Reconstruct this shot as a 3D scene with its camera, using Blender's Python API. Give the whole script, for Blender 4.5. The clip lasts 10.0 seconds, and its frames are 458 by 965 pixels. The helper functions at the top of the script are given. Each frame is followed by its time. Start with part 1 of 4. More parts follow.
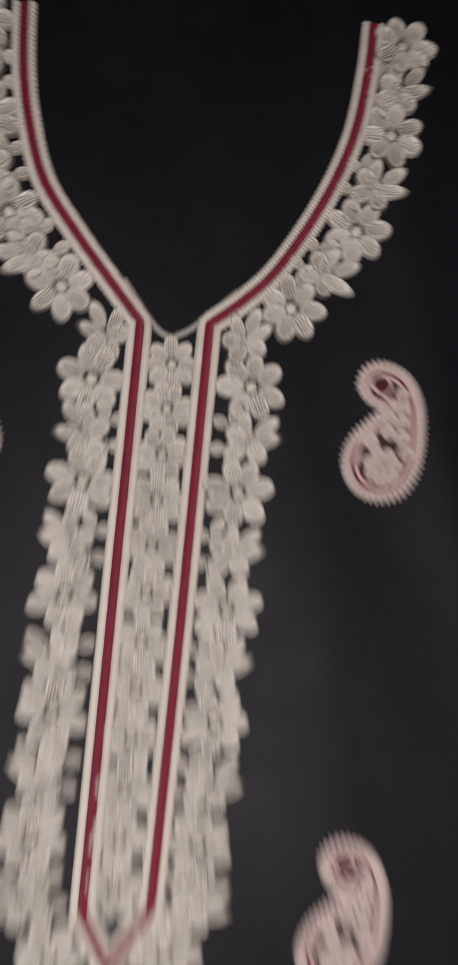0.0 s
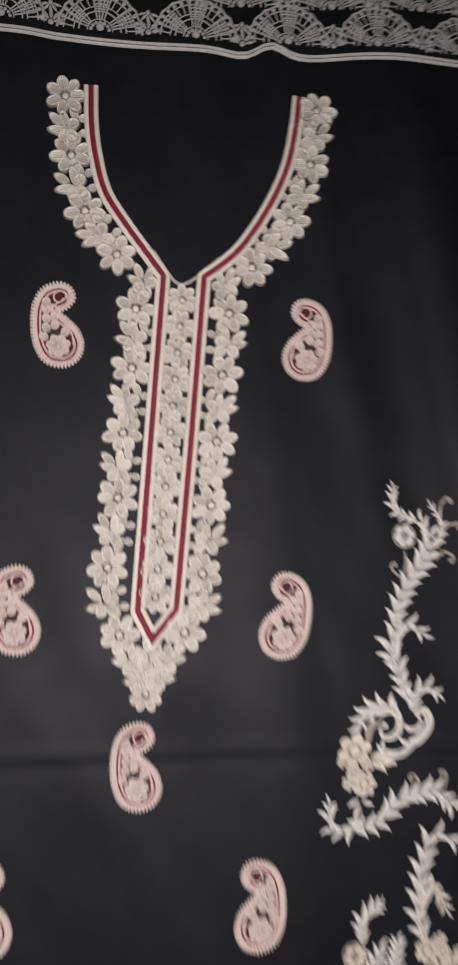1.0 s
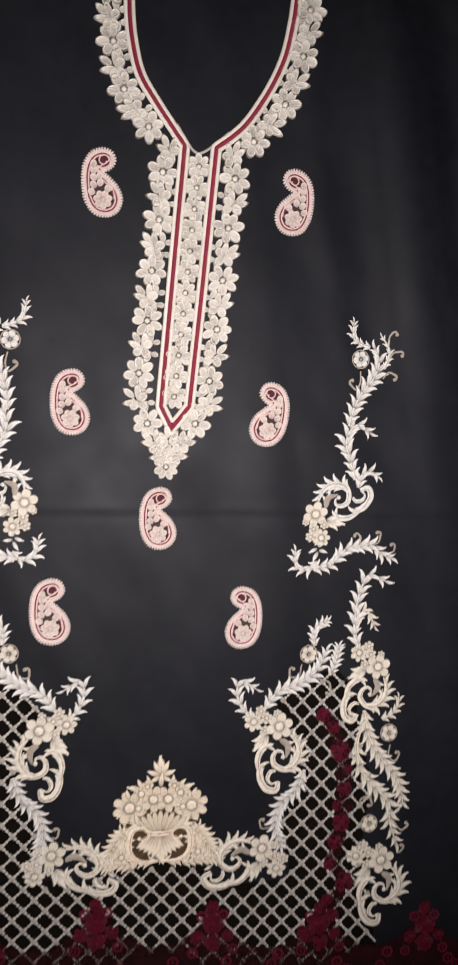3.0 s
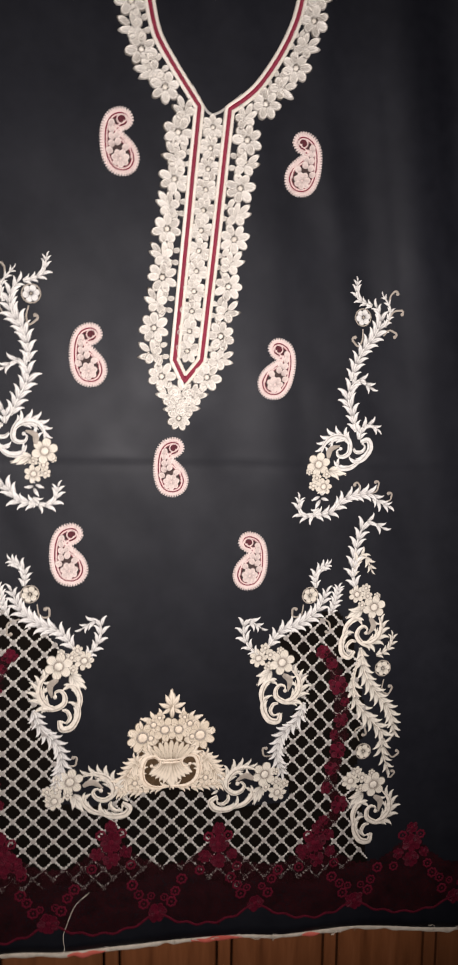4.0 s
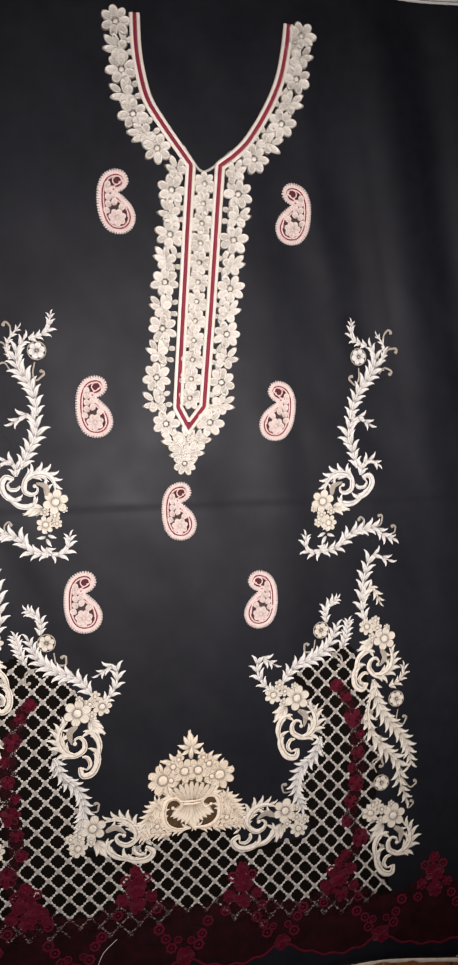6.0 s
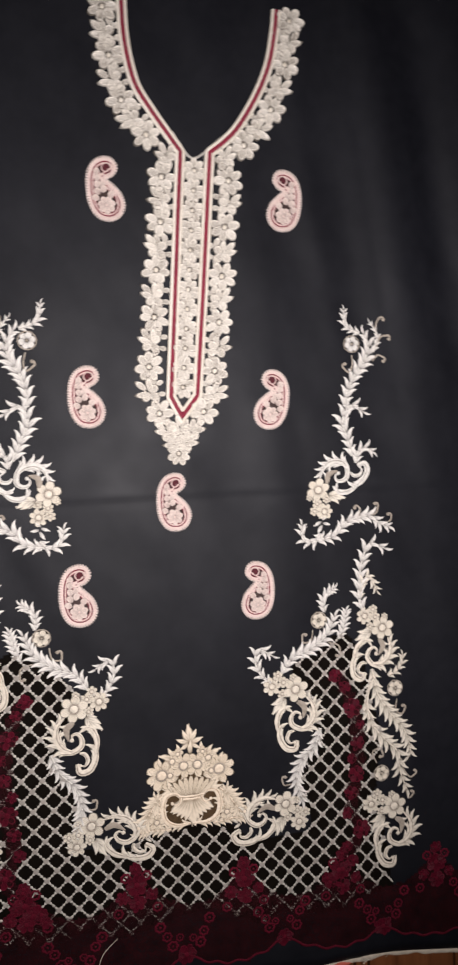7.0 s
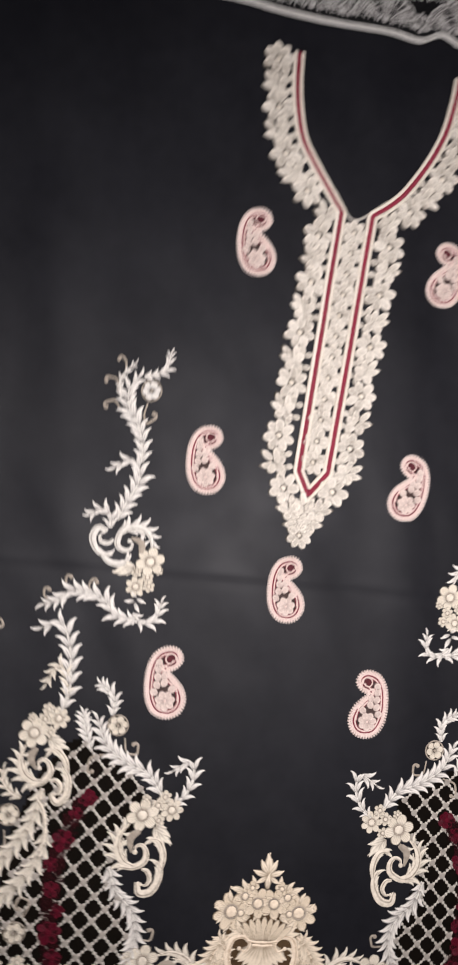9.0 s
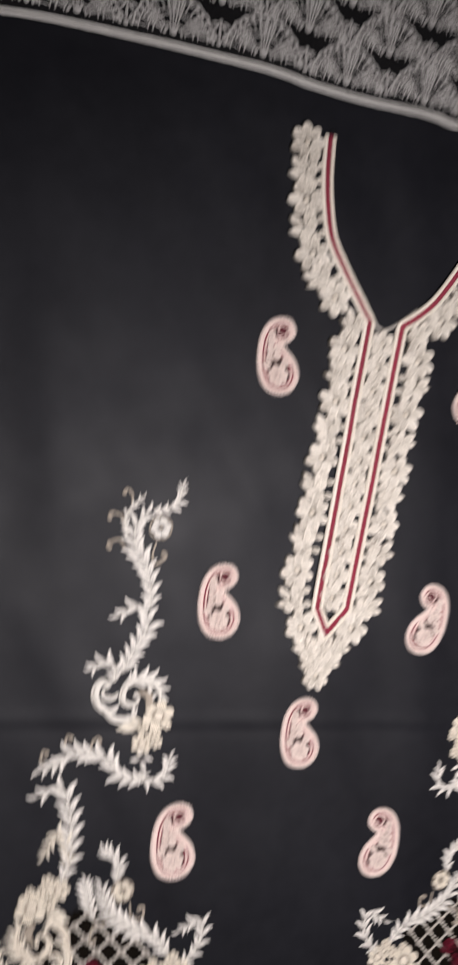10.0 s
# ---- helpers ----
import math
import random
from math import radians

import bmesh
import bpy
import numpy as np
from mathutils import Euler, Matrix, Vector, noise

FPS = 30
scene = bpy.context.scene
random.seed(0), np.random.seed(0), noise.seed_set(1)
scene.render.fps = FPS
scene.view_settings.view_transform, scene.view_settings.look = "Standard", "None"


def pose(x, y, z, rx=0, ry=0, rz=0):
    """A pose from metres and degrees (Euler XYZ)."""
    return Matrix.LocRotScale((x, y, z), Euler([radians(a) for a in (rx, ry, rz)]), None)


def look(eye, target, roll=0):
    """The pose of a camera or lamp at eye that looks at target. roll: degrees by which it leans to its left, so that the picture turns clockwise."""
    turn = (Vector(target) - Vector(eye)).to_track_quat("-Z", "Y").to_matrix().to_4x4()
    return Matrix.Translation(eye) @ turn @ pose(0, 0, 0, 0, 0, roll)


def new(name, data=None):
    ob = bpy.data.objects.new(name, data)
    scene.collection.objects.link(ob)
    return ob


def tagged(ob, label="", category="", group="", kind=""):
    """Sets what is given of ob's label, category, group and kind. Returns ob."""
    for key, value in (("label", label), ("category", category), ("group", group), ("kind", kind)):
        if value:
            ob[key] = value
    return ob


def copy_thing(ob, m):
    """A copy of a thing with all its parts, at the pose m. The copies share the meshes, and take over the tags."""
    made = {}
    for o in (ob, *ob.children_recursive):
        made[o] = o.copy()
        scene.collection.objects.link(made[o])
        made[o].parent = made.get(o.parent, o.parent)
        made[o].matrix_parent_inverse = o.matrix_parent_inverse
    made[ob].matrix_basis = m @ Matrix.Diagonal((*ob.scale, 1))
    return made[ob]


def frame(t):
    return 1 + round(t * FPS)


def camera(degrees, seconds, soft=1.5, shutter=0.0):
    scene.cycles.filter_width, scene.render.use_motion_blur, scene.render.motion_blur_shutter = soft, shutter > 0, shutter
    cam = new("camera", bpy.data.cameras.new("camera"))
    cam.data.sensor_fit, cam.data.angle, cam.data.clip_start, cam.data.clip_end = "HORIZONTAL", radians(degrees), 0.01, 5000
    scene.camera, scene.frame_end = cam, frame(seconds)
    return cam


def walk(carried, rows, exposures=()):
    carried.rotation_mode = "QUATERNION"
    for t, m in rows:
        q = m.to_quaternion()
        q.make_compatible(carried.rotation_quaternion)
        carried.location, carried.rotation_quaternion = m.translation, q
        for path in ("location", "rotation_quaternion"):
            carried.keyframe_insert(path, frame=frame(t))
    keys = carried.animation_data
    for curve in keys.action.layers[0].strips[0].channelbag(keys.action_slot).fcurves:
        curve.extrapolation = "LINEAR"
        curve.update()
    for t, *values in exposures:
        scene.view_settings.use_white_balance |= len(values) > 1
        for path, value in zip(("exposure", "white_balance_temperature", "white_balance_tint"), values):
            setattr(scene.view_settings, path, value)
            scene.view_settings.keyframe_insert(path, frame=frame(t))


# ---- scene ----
cam = camera(32.31, 10.0, soft=2.1, shutter=0.8)
ROWS = [
    (0, (0.0274, -0.3712, 0.0210), (0.1297, 0.6195, 0.1106), -0.69),
    (0.2, (0.0300, -0.4430, -0.0120), (0.1204, 0.5503, 0.0593), 0.10),
    (0.5, (-0.0033, -0.4930, -0.0443), (0.1545, 0.4924, 0.0197), -0.01),
    (0.7, (0.0000, -0.5480, -0.0660), (0.1300, 0.4410, 0.0050), -1.23),
    (1, (-0.0151, -0.6261, -0.0860), (0.1237, 0.3613, -0.0091), -1.67),
    (1.2, (-0.0160, -0.6580, -0.1250), (0.1415, 0.3256, -0.0375), -2.15),
    (1.5, (-0.0246, -0.6937, -0.1376), (0.1387, 0.2921, -0.0984), -3.42),
    (2, (-0.0465, -0.7475, -0.1630), (0.1073, 0.2405, -0.1759), -3.50),
    (2.5, (-0.0716, -0.7992, -0.1587), (0.0984, 0.1851, -0.2063), -0.37),
    (2.7, (-0.0678, -0.8155, -0.1536), (0.1007, 0.1684, -0.2139), 0.03),
    (3.8, (-0.1140, -0.8717, -0.1477), (0.0767, 0.1022, -0.2706), 0.05),
    (4, (-0.1244, -0.8760, -0.1564), (0.0811, 0.0940, -0.2859), 0.60),
    (4.4, (-0.1445, -0.8778, -0.1417), (0.0633, 0.0912, -0.2752), 2.00),
    (4.5, (-0.1573, -0.8758, -0.1391), (0.0541, 0.0941, -0.2605), 2.07),
    (4.6, (-0.1515, -0.8791, -0.1385), (0.0406, 0.0972, -0.2380), 2.52),
    (5, (-0.1562, -0.8801, -0.1396), (0.0314, 0.0985, -0.2248), 3.22),
    (5.4, (-0.1562, -0.8846, -0.1395), (0.0440, 0.0912, -0.2283), 2.94),
    (5.5, (-0.1516, -0.8862, -0.1419), (0.0635, 0.0865, -0.2293), 1.48),
    (5.7, (-0.1402, -0.8933, -0.1363), (0.0708, 0.0801, -0.2260), -0.61),
    (6.8, (-0.1372, -0.8882, -0.1622), (0.0852, 0.0827, -0.2514), -3.74),
    (7, (-0.1505, -0.8821, -0.1576), (0.0806, 0.0869, -0.2449), -3.04),
    (7.5, (-0.1632, -0.8761, -0.1569), (0.0648, 0.0942, -0.2372), -2.35),
    (8, (-0.1798, -0.8592, -0.1614), (0.0401, 0.1135, -0.2358), -1.76),
    (8.4, (-0.1990, -0.8240, -0.1585), (-0.0063, 0.1546, -0.2309), 0.21),
    (8.5, (-0.1980, -0.8177, -0.1593), (-0.0153, 0.1634, -0.2233), 0.93),
    (8.6, (-0.2024, -0.8082, -0.1602), (-0.0309, 0.1760, -0.2032), 2.22),
    (9, (-0.1917, -0.7735, -0.1782), (-0.0379, 0.2141, -0.1454), 4.07),
    (9.2, (-0.2470, -0.7350, -0.1980), (-0.0070, 0.2350, -0.1605), 6.62),
    (9.4, (-0.2367, -0.7306, -0.1444), (-0.0159, 0.2447, -0.1425), 7.03),
    (9.5, (-0.2441, -0.7251, -0.1220), (-0.0223, 0.2500, -0.1258), 6.90),
    (9.7, (-0.2690, -0.7120, -0.1170), (-0.0245, 0.2573, -0.0910), 6.39),
    (9.9, (-0.2621, -0.6874, -0.0128), (-0.0299, 0.2835, -0.0713), 5.12),
    (10, (-0.2963, -0.6704, 0.0118), (-0.0104, 0.2864, -0.0416), 4.88),
]
# The rows stand before an upright sheet; FLAT lays sheet and camera down, so that the camera looks at the floor.
FLAT = pose(0, 0, 0, -90, 0, 0)
EXPOSURES = [(0.0, -0.95), (0.5, -0.62), (1.0, -0.58), (1.5, -0.48), (2.0, -0.30), (2.5, -0.2), (4.0, 0.02), (4.5, 0.12), (5.0, -0.06), (5.5, 0.04), (6.8, -0.06), (8.0, -0.01), (8.5, 0.06), (9.0, -0.06), (10.0, -0.11)]
walk(cam, [(t, FLAT @ look(eye, aim, roll)) for t, eye, aim, roll in ROWS], EXPOSURES)

# ---- light: one fixed spot, added for a light carried near the camera, in a dim room ----
world = bpy.data.worlds.new("room_dark")
world.use_nodes = True
world.node_tree.nodes["Background"].inputs[0].default_value = (0.55, 0.6, 0.7, 1)
world.node_tree.nodes["Background"].inputs[1].default_value = 0.02
scene.world = world
LAMP = (0.01, -0.20, 0.93)
spot = bpy.data.lights.new("spot", "SPOT")
spot.energy, spot.color, spot.spot_size, spot.spot_blend, spot.shadow_soft_size = 62, (1.0, 0.935, 0.955), radians(100), 1.0, 0.02
lamp = new("spot_light", spot)
lamp.matrix_world = Matrix.Translation(LAMP)


# ---- materials ----
class Nodes:
    """A small helper to wire one procedural material."""

    def __init__(self, name, rough=0.7, metal=0.0, spec=0.4):
        self.mat = bpy.data.materials.new(name)
        self.mat.use_nodes = True
        self.tree = self.mat.node_tree
        self.bsdf = self.tree.nodes["Principled BSDF"]
        self.bsdf.inputs["Roughness"].default_value = rough
        self.bsdf.inputs["Metallic"].default_value = metal
        self.bsdf.inputs["Specular IOR Level"].default_value = spec

    def node(self, kind, **values):
        n = self.tree.nodes.new(kind)
        for key, value in values.items():
            n.inputs[key].default_value = value
        return n

    def link(self, a, b):
        self.tree.links.new(a, b)

    def coords(self, which="Object"):
        return self.node("ShaderNodeTexCoord").outputs[which]

    def noise(self, vec, scale, detail=4.0, rough=0.6):
        n = self.node("ShaderNodeTexNoise", Scale=scale, Detail=detail, Roughness=rough)
        self.link(vec, n.inputs["Vector"])
        return n.outputs["Fac"]

    def wave(self, vec, scale, distortion=1.0, axis="X"):
        n = self.node("ShaderNodeTexWave", Scale=scale, Distortion=distortion, Detail=1.0)
        n.bands_direction = axis
        self.link(vec, n.inputs["Vector"])
        return n.outputs["Fac"]

    def ramp(self, fac, stops):
        n = self.node("ShaderNodeValToRGB")
        e = n.color_ramp.elements
        while len(e) < len(stops):
            e.new(0.5)
        for item, (p, c) in zip(e, stops):
            item.position, item.color = p, (*c, 1)
        self.link(fac, n.inputs[0])
        return n.outputs[0]

    def mix(self, fac, a, b, kind="MIX"):
        n = self.node("ShaderNodeMixRGB")
        n.blend_type = kind
        for sock, v in zip(n.inputs, (fac, a, b)):
            if isinstance(v, (int, float)):
                sock.default_value = v
            elif isinstance(v, tuple):
                sock.default_value = (*v, 1)
            else:
                self.link(v, sock)
        return n.outputs[0]

    def base(self, col):
        if isinstance(col, tuple):
            self.bsdf.inputs["Base Color"].default_value = (*col, 1)
        else:
            self.link(col, self.bsdf.inputs["Base Color"])

    def bump(self, height, strength=0.3, distance=0.001):
        n = self.node("ShaderNodeBump", Strength=strength, Distance=distance)
        self.link(height, n.inputs["Height"])
        self.link(n.outputs[0], self.bsdf.inputs["Normal"])

    def random(self):
        return self.node("ShaderNodeObjectInfo").outputs["Random"]


def satin():
    m = Nodes("black_satin", 0.48, spec=0.17)
    v = m.coords()
    big, small = m.noise(v, 5, 3), m.noise(v, 60, 3)
    col = m.ramp(big, [(0.3, (0.0042, 0.0044, 0.0064)), (0.7, (0.0080, 0.0084, 0.0116))])
    m.base(m.mix(0.35, col, m.ramp(small, [(0.3, (0.0030, 0.0031, 0.0044)), (0.75, (0.0095, 0.0095, 0.012))])))
    m.link(m.ramp(m.noise(v, 9, 2), [(0.3, (0.50,) * 3), (0.7, (0.62,) * 3)]), m.bsdf.inputs["Roughness"])
    m.bump(m.wave(v, 900, 0.5), 0.08, 0.0002)
    return m.mat


def thread(name, dark, light, scale=900, axis="X", rough=0.55, spec=0.35):
    """Satin-stitched thread: fine parallel strands with a little colour change from piece to piece."""
    m = Nodes(name, rough, spec=spec)
    v = m.coords()
    strands = m.wave(v, scale, 2.0, axis)
    col = m.mix(strands, dark, light)
    col = m.mix(0.35, col, m.ramp(m.noise(v, 120, 3), [(0.3, dark), (0.7, light)]))
    col = m.mix(m.random(), col, m.mix(0.5, col, light), "MIX")
    m.base(col)
    m.bump(strands, 0.6, 0.0005)
    return m.mat


def petal_thread(name, dark, light, deep, wide, spec=0.35, strand=5.0, hollow=0.3, root=0.5, outline=0.86):
    """Thread stitched along a unit petal, whose length runs along its own x axis: a pale stitched rim round a duller
    hollow; deep darkens root, hollow and outermost edge, on the lace as painted shade.
    """
    m = Nodes(name, 0.45, spec=spec)
    v = m.coords()
    strands = m.wave(v, strand, 2.5, "Y")
    col = m.mix(strands, dark, light)
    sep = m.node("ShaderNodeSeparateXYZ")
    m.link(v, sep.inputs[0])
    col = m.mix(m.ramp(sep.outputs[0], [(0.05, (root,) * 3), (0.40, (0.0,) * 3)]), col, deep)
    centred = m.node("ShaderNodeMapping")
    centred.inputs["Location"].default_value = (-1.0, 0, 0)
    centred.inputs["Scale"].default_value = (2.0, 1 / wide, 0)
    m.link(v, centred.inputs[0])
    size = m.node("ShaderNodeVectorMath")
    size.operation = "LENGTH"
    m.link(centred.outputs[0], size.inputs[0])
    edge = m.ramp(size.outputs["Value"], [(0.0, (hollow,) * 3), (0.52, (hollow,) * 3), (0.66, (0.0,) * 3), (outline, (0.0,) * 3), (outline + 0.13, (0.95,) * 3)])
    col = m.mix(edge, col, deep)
    tint = m.mix(0.4, col, light)
    m.base(m.mix(m.random(), col, tint))
    m.bump(strands, 0.5, 0.0006)
    return m.mat


def printed(name, dark, light):
    """Print on a leaf: shaded at the root, a soft vein, and a thin dark outline, by the leaf's own length and breadth."""
    m = Nodes(name, 0.6, spec=0.3)
    sep = m.node("ShaderNodeSeparateXYZ")
    m.link(m.coords("UV"), sep.inputs[0])
    half = tuple(0.35 * a + 0.65 * b for a, b in zip(dark, light))
    along = m.ramp(sep.outputs[0], [(0.02, dark), (0.26, half), (0.60, light)])
    vein = m.ramp(sep.outputs[1], [(0.36, (0.0,) * 3), (0.48, (0.8,) * 3), (0.60, (0.0,) * 3)])
    fade = m.ramp(sep.outputs[0], [(0.35, (1.0,) * 3), (0.75, (0.0,) * 3)])
    col = m.mix(m.mix(1.0, vein, fade, "MULTIPLY"), along, dark)
    rim = m.ramp(sep.outputs[1], [(0.08, (0.95,) * 3), (0.26, (0.0,) * 3), (0.74, (0.0,) * 3), (0.92, (0.95,) * 3)])
    col = m.mix(rim, col, tuple(0.35 * a for a in dark))
    col = m.mix(0.18, col, m.ramp(m.noise(m.coords(), 6, 3), [(0.3, dark), (0.6, light)]))
    m.base(m.mix(m.random(), col, m.mix(0.3, col, light)))
    return m.mat


def scroll_print(name, dark, light):
    """Print on a swept scroll: a pale back with a shaded inner line, by the sweep's own cross coordinate."""
    m = Nodes(name, 0.6, spec=0.3)
    sep = m.node("ShaderNodeSeparateXYZ")
    m.link(m.coords("UV"), sep.inputs[0])
    col = m.ramp(sep.outputs[1], [(0.0, dark), (0.10, light), (0.52, light), (0.62, dark), (0.74, light), (0.90, light), (0.98, dark)])
    m.base(m.mix(0.3, col, m.ramp(m.noise(m.coords(), 250, 2), [(0.3, dark), (0.6, light)])))
    return m.mat


def net(name, dark, light, cover):
    """Fine net: open threads, so that part of the cloth below shows through."""
    m = Nodes(name, 0.75, spec=0.08)
    v = m.coords()
    col = m.ramp(m.noise(v, 45, 4), [(0.3, dark), (0.7, light)])
    m.base(col)
    hole = m.ramp(m.noise(v, 700, 2), [(0.5 - cover / 2, (1.0,) * 3), (0.62 - cover / 2, (0.0,) * 3)])
    m.link(m.mix(1.0, (1.0, 1.0, 1.0), hole, "SUBTRACT"), m.bsdf.inputs["Alpha"])
    return m.mat


def plain(name, dark, light, scale=40, rough=0.8, relief=0.2, spec=0.3):
    m = Nodes(name, rough, spec=spec)
    v = m.coords()
    n = m.noise(v, scale, 5)
    m.base(m.mix(m.ramp(m.noise(v, scale / 9, 2), [(0.35, (0.0,) * 3), (0.65, (0.6,) * 3)]), m.ramp(n, [(0.3, dark), (0.7, light)]), light))
    m.bump(n, relief, 0.001)
    return m.mat


def wood():
    m = Nodes("varnished_wood", 0.35, spec=0.5)
    v = m.coords()
    stretch = m.node("ShaderNodeMapping")
    stretch.inputs["Scale"].default_value = (14, 1.2, 1)
    m.link(v, stretch.inputs[0])
    n = m.noise(stretch.outputs[0], 4, 6)
    col = m.ramp(n, [(0.3, (0.11, 0.035, 0.012)), (0.55, (0.20, 0.068, 0.024)), (0.75, (0.27, 0.10, 0.04))])
    m.base(m.mix(m.random(), col, m.mix(0.4, col, (0.10, 0.04, 0.016))))
    m.bump(n, 0.15, 0.001)
    return m.mat


SATIN, WOOD = satin(), wood()
CREAM = thread("cream_cord", (0.50, 0.43, 0.33), (0.82, 0.76, 0.66), 260, "DIAGONAL")
CRIMSON = thread("crimson_ribbon", (0.10, 0.005, 0.016), (0.27, 0.013, 0.040), 320, "DIAGONAL")
SILVER = thread("silver_cord", (0.28, 0.26, 0.22), (0.5, 0.47, 0.42), 400, "DIAGONAL", 0.4)
# the deep tone paints shade into the lace: petal gaps, roots and hollows
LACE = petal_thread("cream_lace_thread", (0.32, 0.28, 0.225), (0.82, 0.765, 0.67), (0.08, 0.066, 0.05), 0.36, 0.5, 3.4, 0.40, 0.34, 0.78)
PINK = thread("pale_pink_thread", (0.50, 0.36, 0.32), (0.75, 0.60, 0.54), 500, "DIAGONAL")
REDLINE = thread("dull_red_thread", (0.10, 0.009, 0.018), (0.22, 0.024, 0.044), 500, "DIAGONAL")
POSY = petal_thread("pinkish_cream_thread", (0.52, 0.41, 0.36), (0.76, 0.64, 0.57), (0.12, 0.06, 0.055), 0.36, 0.4, 6.0, 0.22, 0.5)
PICOT = thread("pinkish_cream_cord", (0.52, 0.40, 0.35), (0.78, 0.66, 0.60), 500, "DIAGONAL")
IVORY = printed("ivory_print", (0.11, 0.098, 0.088), (0.72, 0.685, 0.625))
CREAMY = printed("cream_print", (0.11, 0.088, 0.064), (0.71, 0.65, 0.54))
GOLD = printed("gold_cream_print", (0.19, 0.14, 0.085), (0.75, 0.645, 0.50))
IVORY_SCROLL = scroll_print("ivory_scroll_print", (0.17, 0.15, 0.12), (0.66, 0.63, 0.57))
CREAMY_SCROLL = scroll_print("cream_scroll_print", (0.14, 0.11, 0.08), (0.70, 0.63, 0.52))
GOLD_SCROLL = scroll_print("gold_scroll_print", (0.28, 0.18, 0.1), (0.78, 0.66, 0.51))
IVORY_PETAL = petal_thread("ivory_petal_print", (0.56, 0.53, 0.47), (0.76, 0.73, 0.68), (0.07, 0.06, 0.05), 0.44, 0.3, 2.4, 0.10, 0.75, 0.76)
CREAMY_PETAL = petal_thread("cream_petal_print", (0.54, 0.48, 0.38), (0.74, 0.67, 0.55), (0.07, 0.055, 0.038), 0.44, 0.3, 2.4, 0.10, 0.75, 0.76)
GOLD_PETAL = petal_thread("gold_petal_print", (0.55, 0.45, 0.32), (0.76, 0.65, 0.50), (0.09, 0.06, 0.03), 0.44, 0.3, 2.4, 0.10, 0.7, 0.76)
TAUPE = plain("taupe_print", (0.19, 0.16, 0.125), (0.36, 0.31, 0.25), 200)
BROWN = plain("brown_print", (0.03, 0.018, 0.008), (0.08, 0.048, 0.024), 200, spec=0.1)
BARS = plain("grey_cream_print", (0.32, 0.29, 0.25), (0.54, 0.50, 0.44), 300)
KNOTS = plain("warm_grey_print", (0.20, 0.18, 0.155), (0.34, 0.31, 0.27), 300)
GROUND = plain("brown_black_print", (0.0020, 0.0013, 0.0008), (0.0046, 0.0030, 0.0018), 150, spec=0.06)
PATCH = plain("dusky_patch_net", (0.018, 0.010, 0.009), (0.055, 0.034, 0.030), 400)
WINE = plain("wine_thread", (0.035, 0.006, 0.008), (0.085, 0.012, 0.018), 500)
NET = net("maroon_net", (0.009, 0.0018, 0.0022), (0.026, 0.0036, 0.0050), 0.26)
RED = petal_thread("crimson_petal_thread", (0.036, 0.003, 0.007), (0.115, 0.007, 0.019), (0.016, 0.0015, 0.003), 0.40, 0.10)
DULLRED = thread("maroon_cord", (0.045, 0.003, 0.007), (0.125, 0.007, 0.020), 500, "X", 0.7, 0.10)
WHITE = thread("white_cord", (0.42, 0.41, 0.38), (0.74, 0.72, 0.68), 400, "DIAGONAL")
WHITELACE = plain("white_lace_thread", (0.24, 0.23, 0.222), (0.50, 0.485, 0.46), 500)
BLACKNET = plain("black_net", (0.004, 0.004, 0.0045), (0.010, 0.0095, 0.010), 300, spec=0.08)
FRAY = plain("frayed_selvedge", (0.40, 0.33, 0.24), (0.70, 0.62, 0.50), 120)
CORAL = plain("coral_thread", (0.40, 0.06, 0.04), (0.6, 0.13, 0.09), 90)
PAINT = plain("wall_paint", (0.46, 0.43, 0.38), (0.56, 0.53, 0.48), 6, 0.9, 0.05)


# ---- mesh helpers ----
def rise(x, y):
    """Height of the cloth over the floor at a place (metres): soft swells, long folds, and one pressed crease across."""
    z = 0.0035 * noise.noise(Vector((x * 2.3, y * 1.9, 0.3)))
    right = min(1.0, max(0.0, (x - 0.10) / 0.12)) * min(1.0, max(0.0, (y + 0.25) / 0.25))
    z += (0.0026 + 0.0070 * right) * noise.noise(Vector((x * 16 + y * 2.2, y * 1.7 - x, 4.1)))
    z += 0.0022 * noise.noise(Vector((x * 7 - y * 3, y * 5 + x, 9.7))) + 0.0012 * noise.noise(Vector((x * 21 + y * 13, y * 9 - x * 6, 5.2)))
    crease = y - CREASE_Y + 0.03 * (x - 0.05) + 0.004 * noise.noise(Vector((x * 6, 2.0, 0)))
    z += 0.0005 * math.exp(-((crease / 0.007) ** 2)) - 0.0004 * math.exp(-(((crease + 0.008) / 0.005) ** 2))
    z *= 1.0 - 0.7 * min(1.0, max(0.0, (y - 0.27) / 0.05))
    return z


CREASE_Y = -0.246


def within(outline, p):
    hit, n = False, len(outline)
    for i in range(n):
        a, b = outline[i - 1], outline[i]
        if (a.imag > p.imag) != (b.imag > p.imag) and p.real < a.real + (b.real - a.real) * (p.imag - a.imag) / (b.imag - a.imag):
            hit = not hit
    return hit


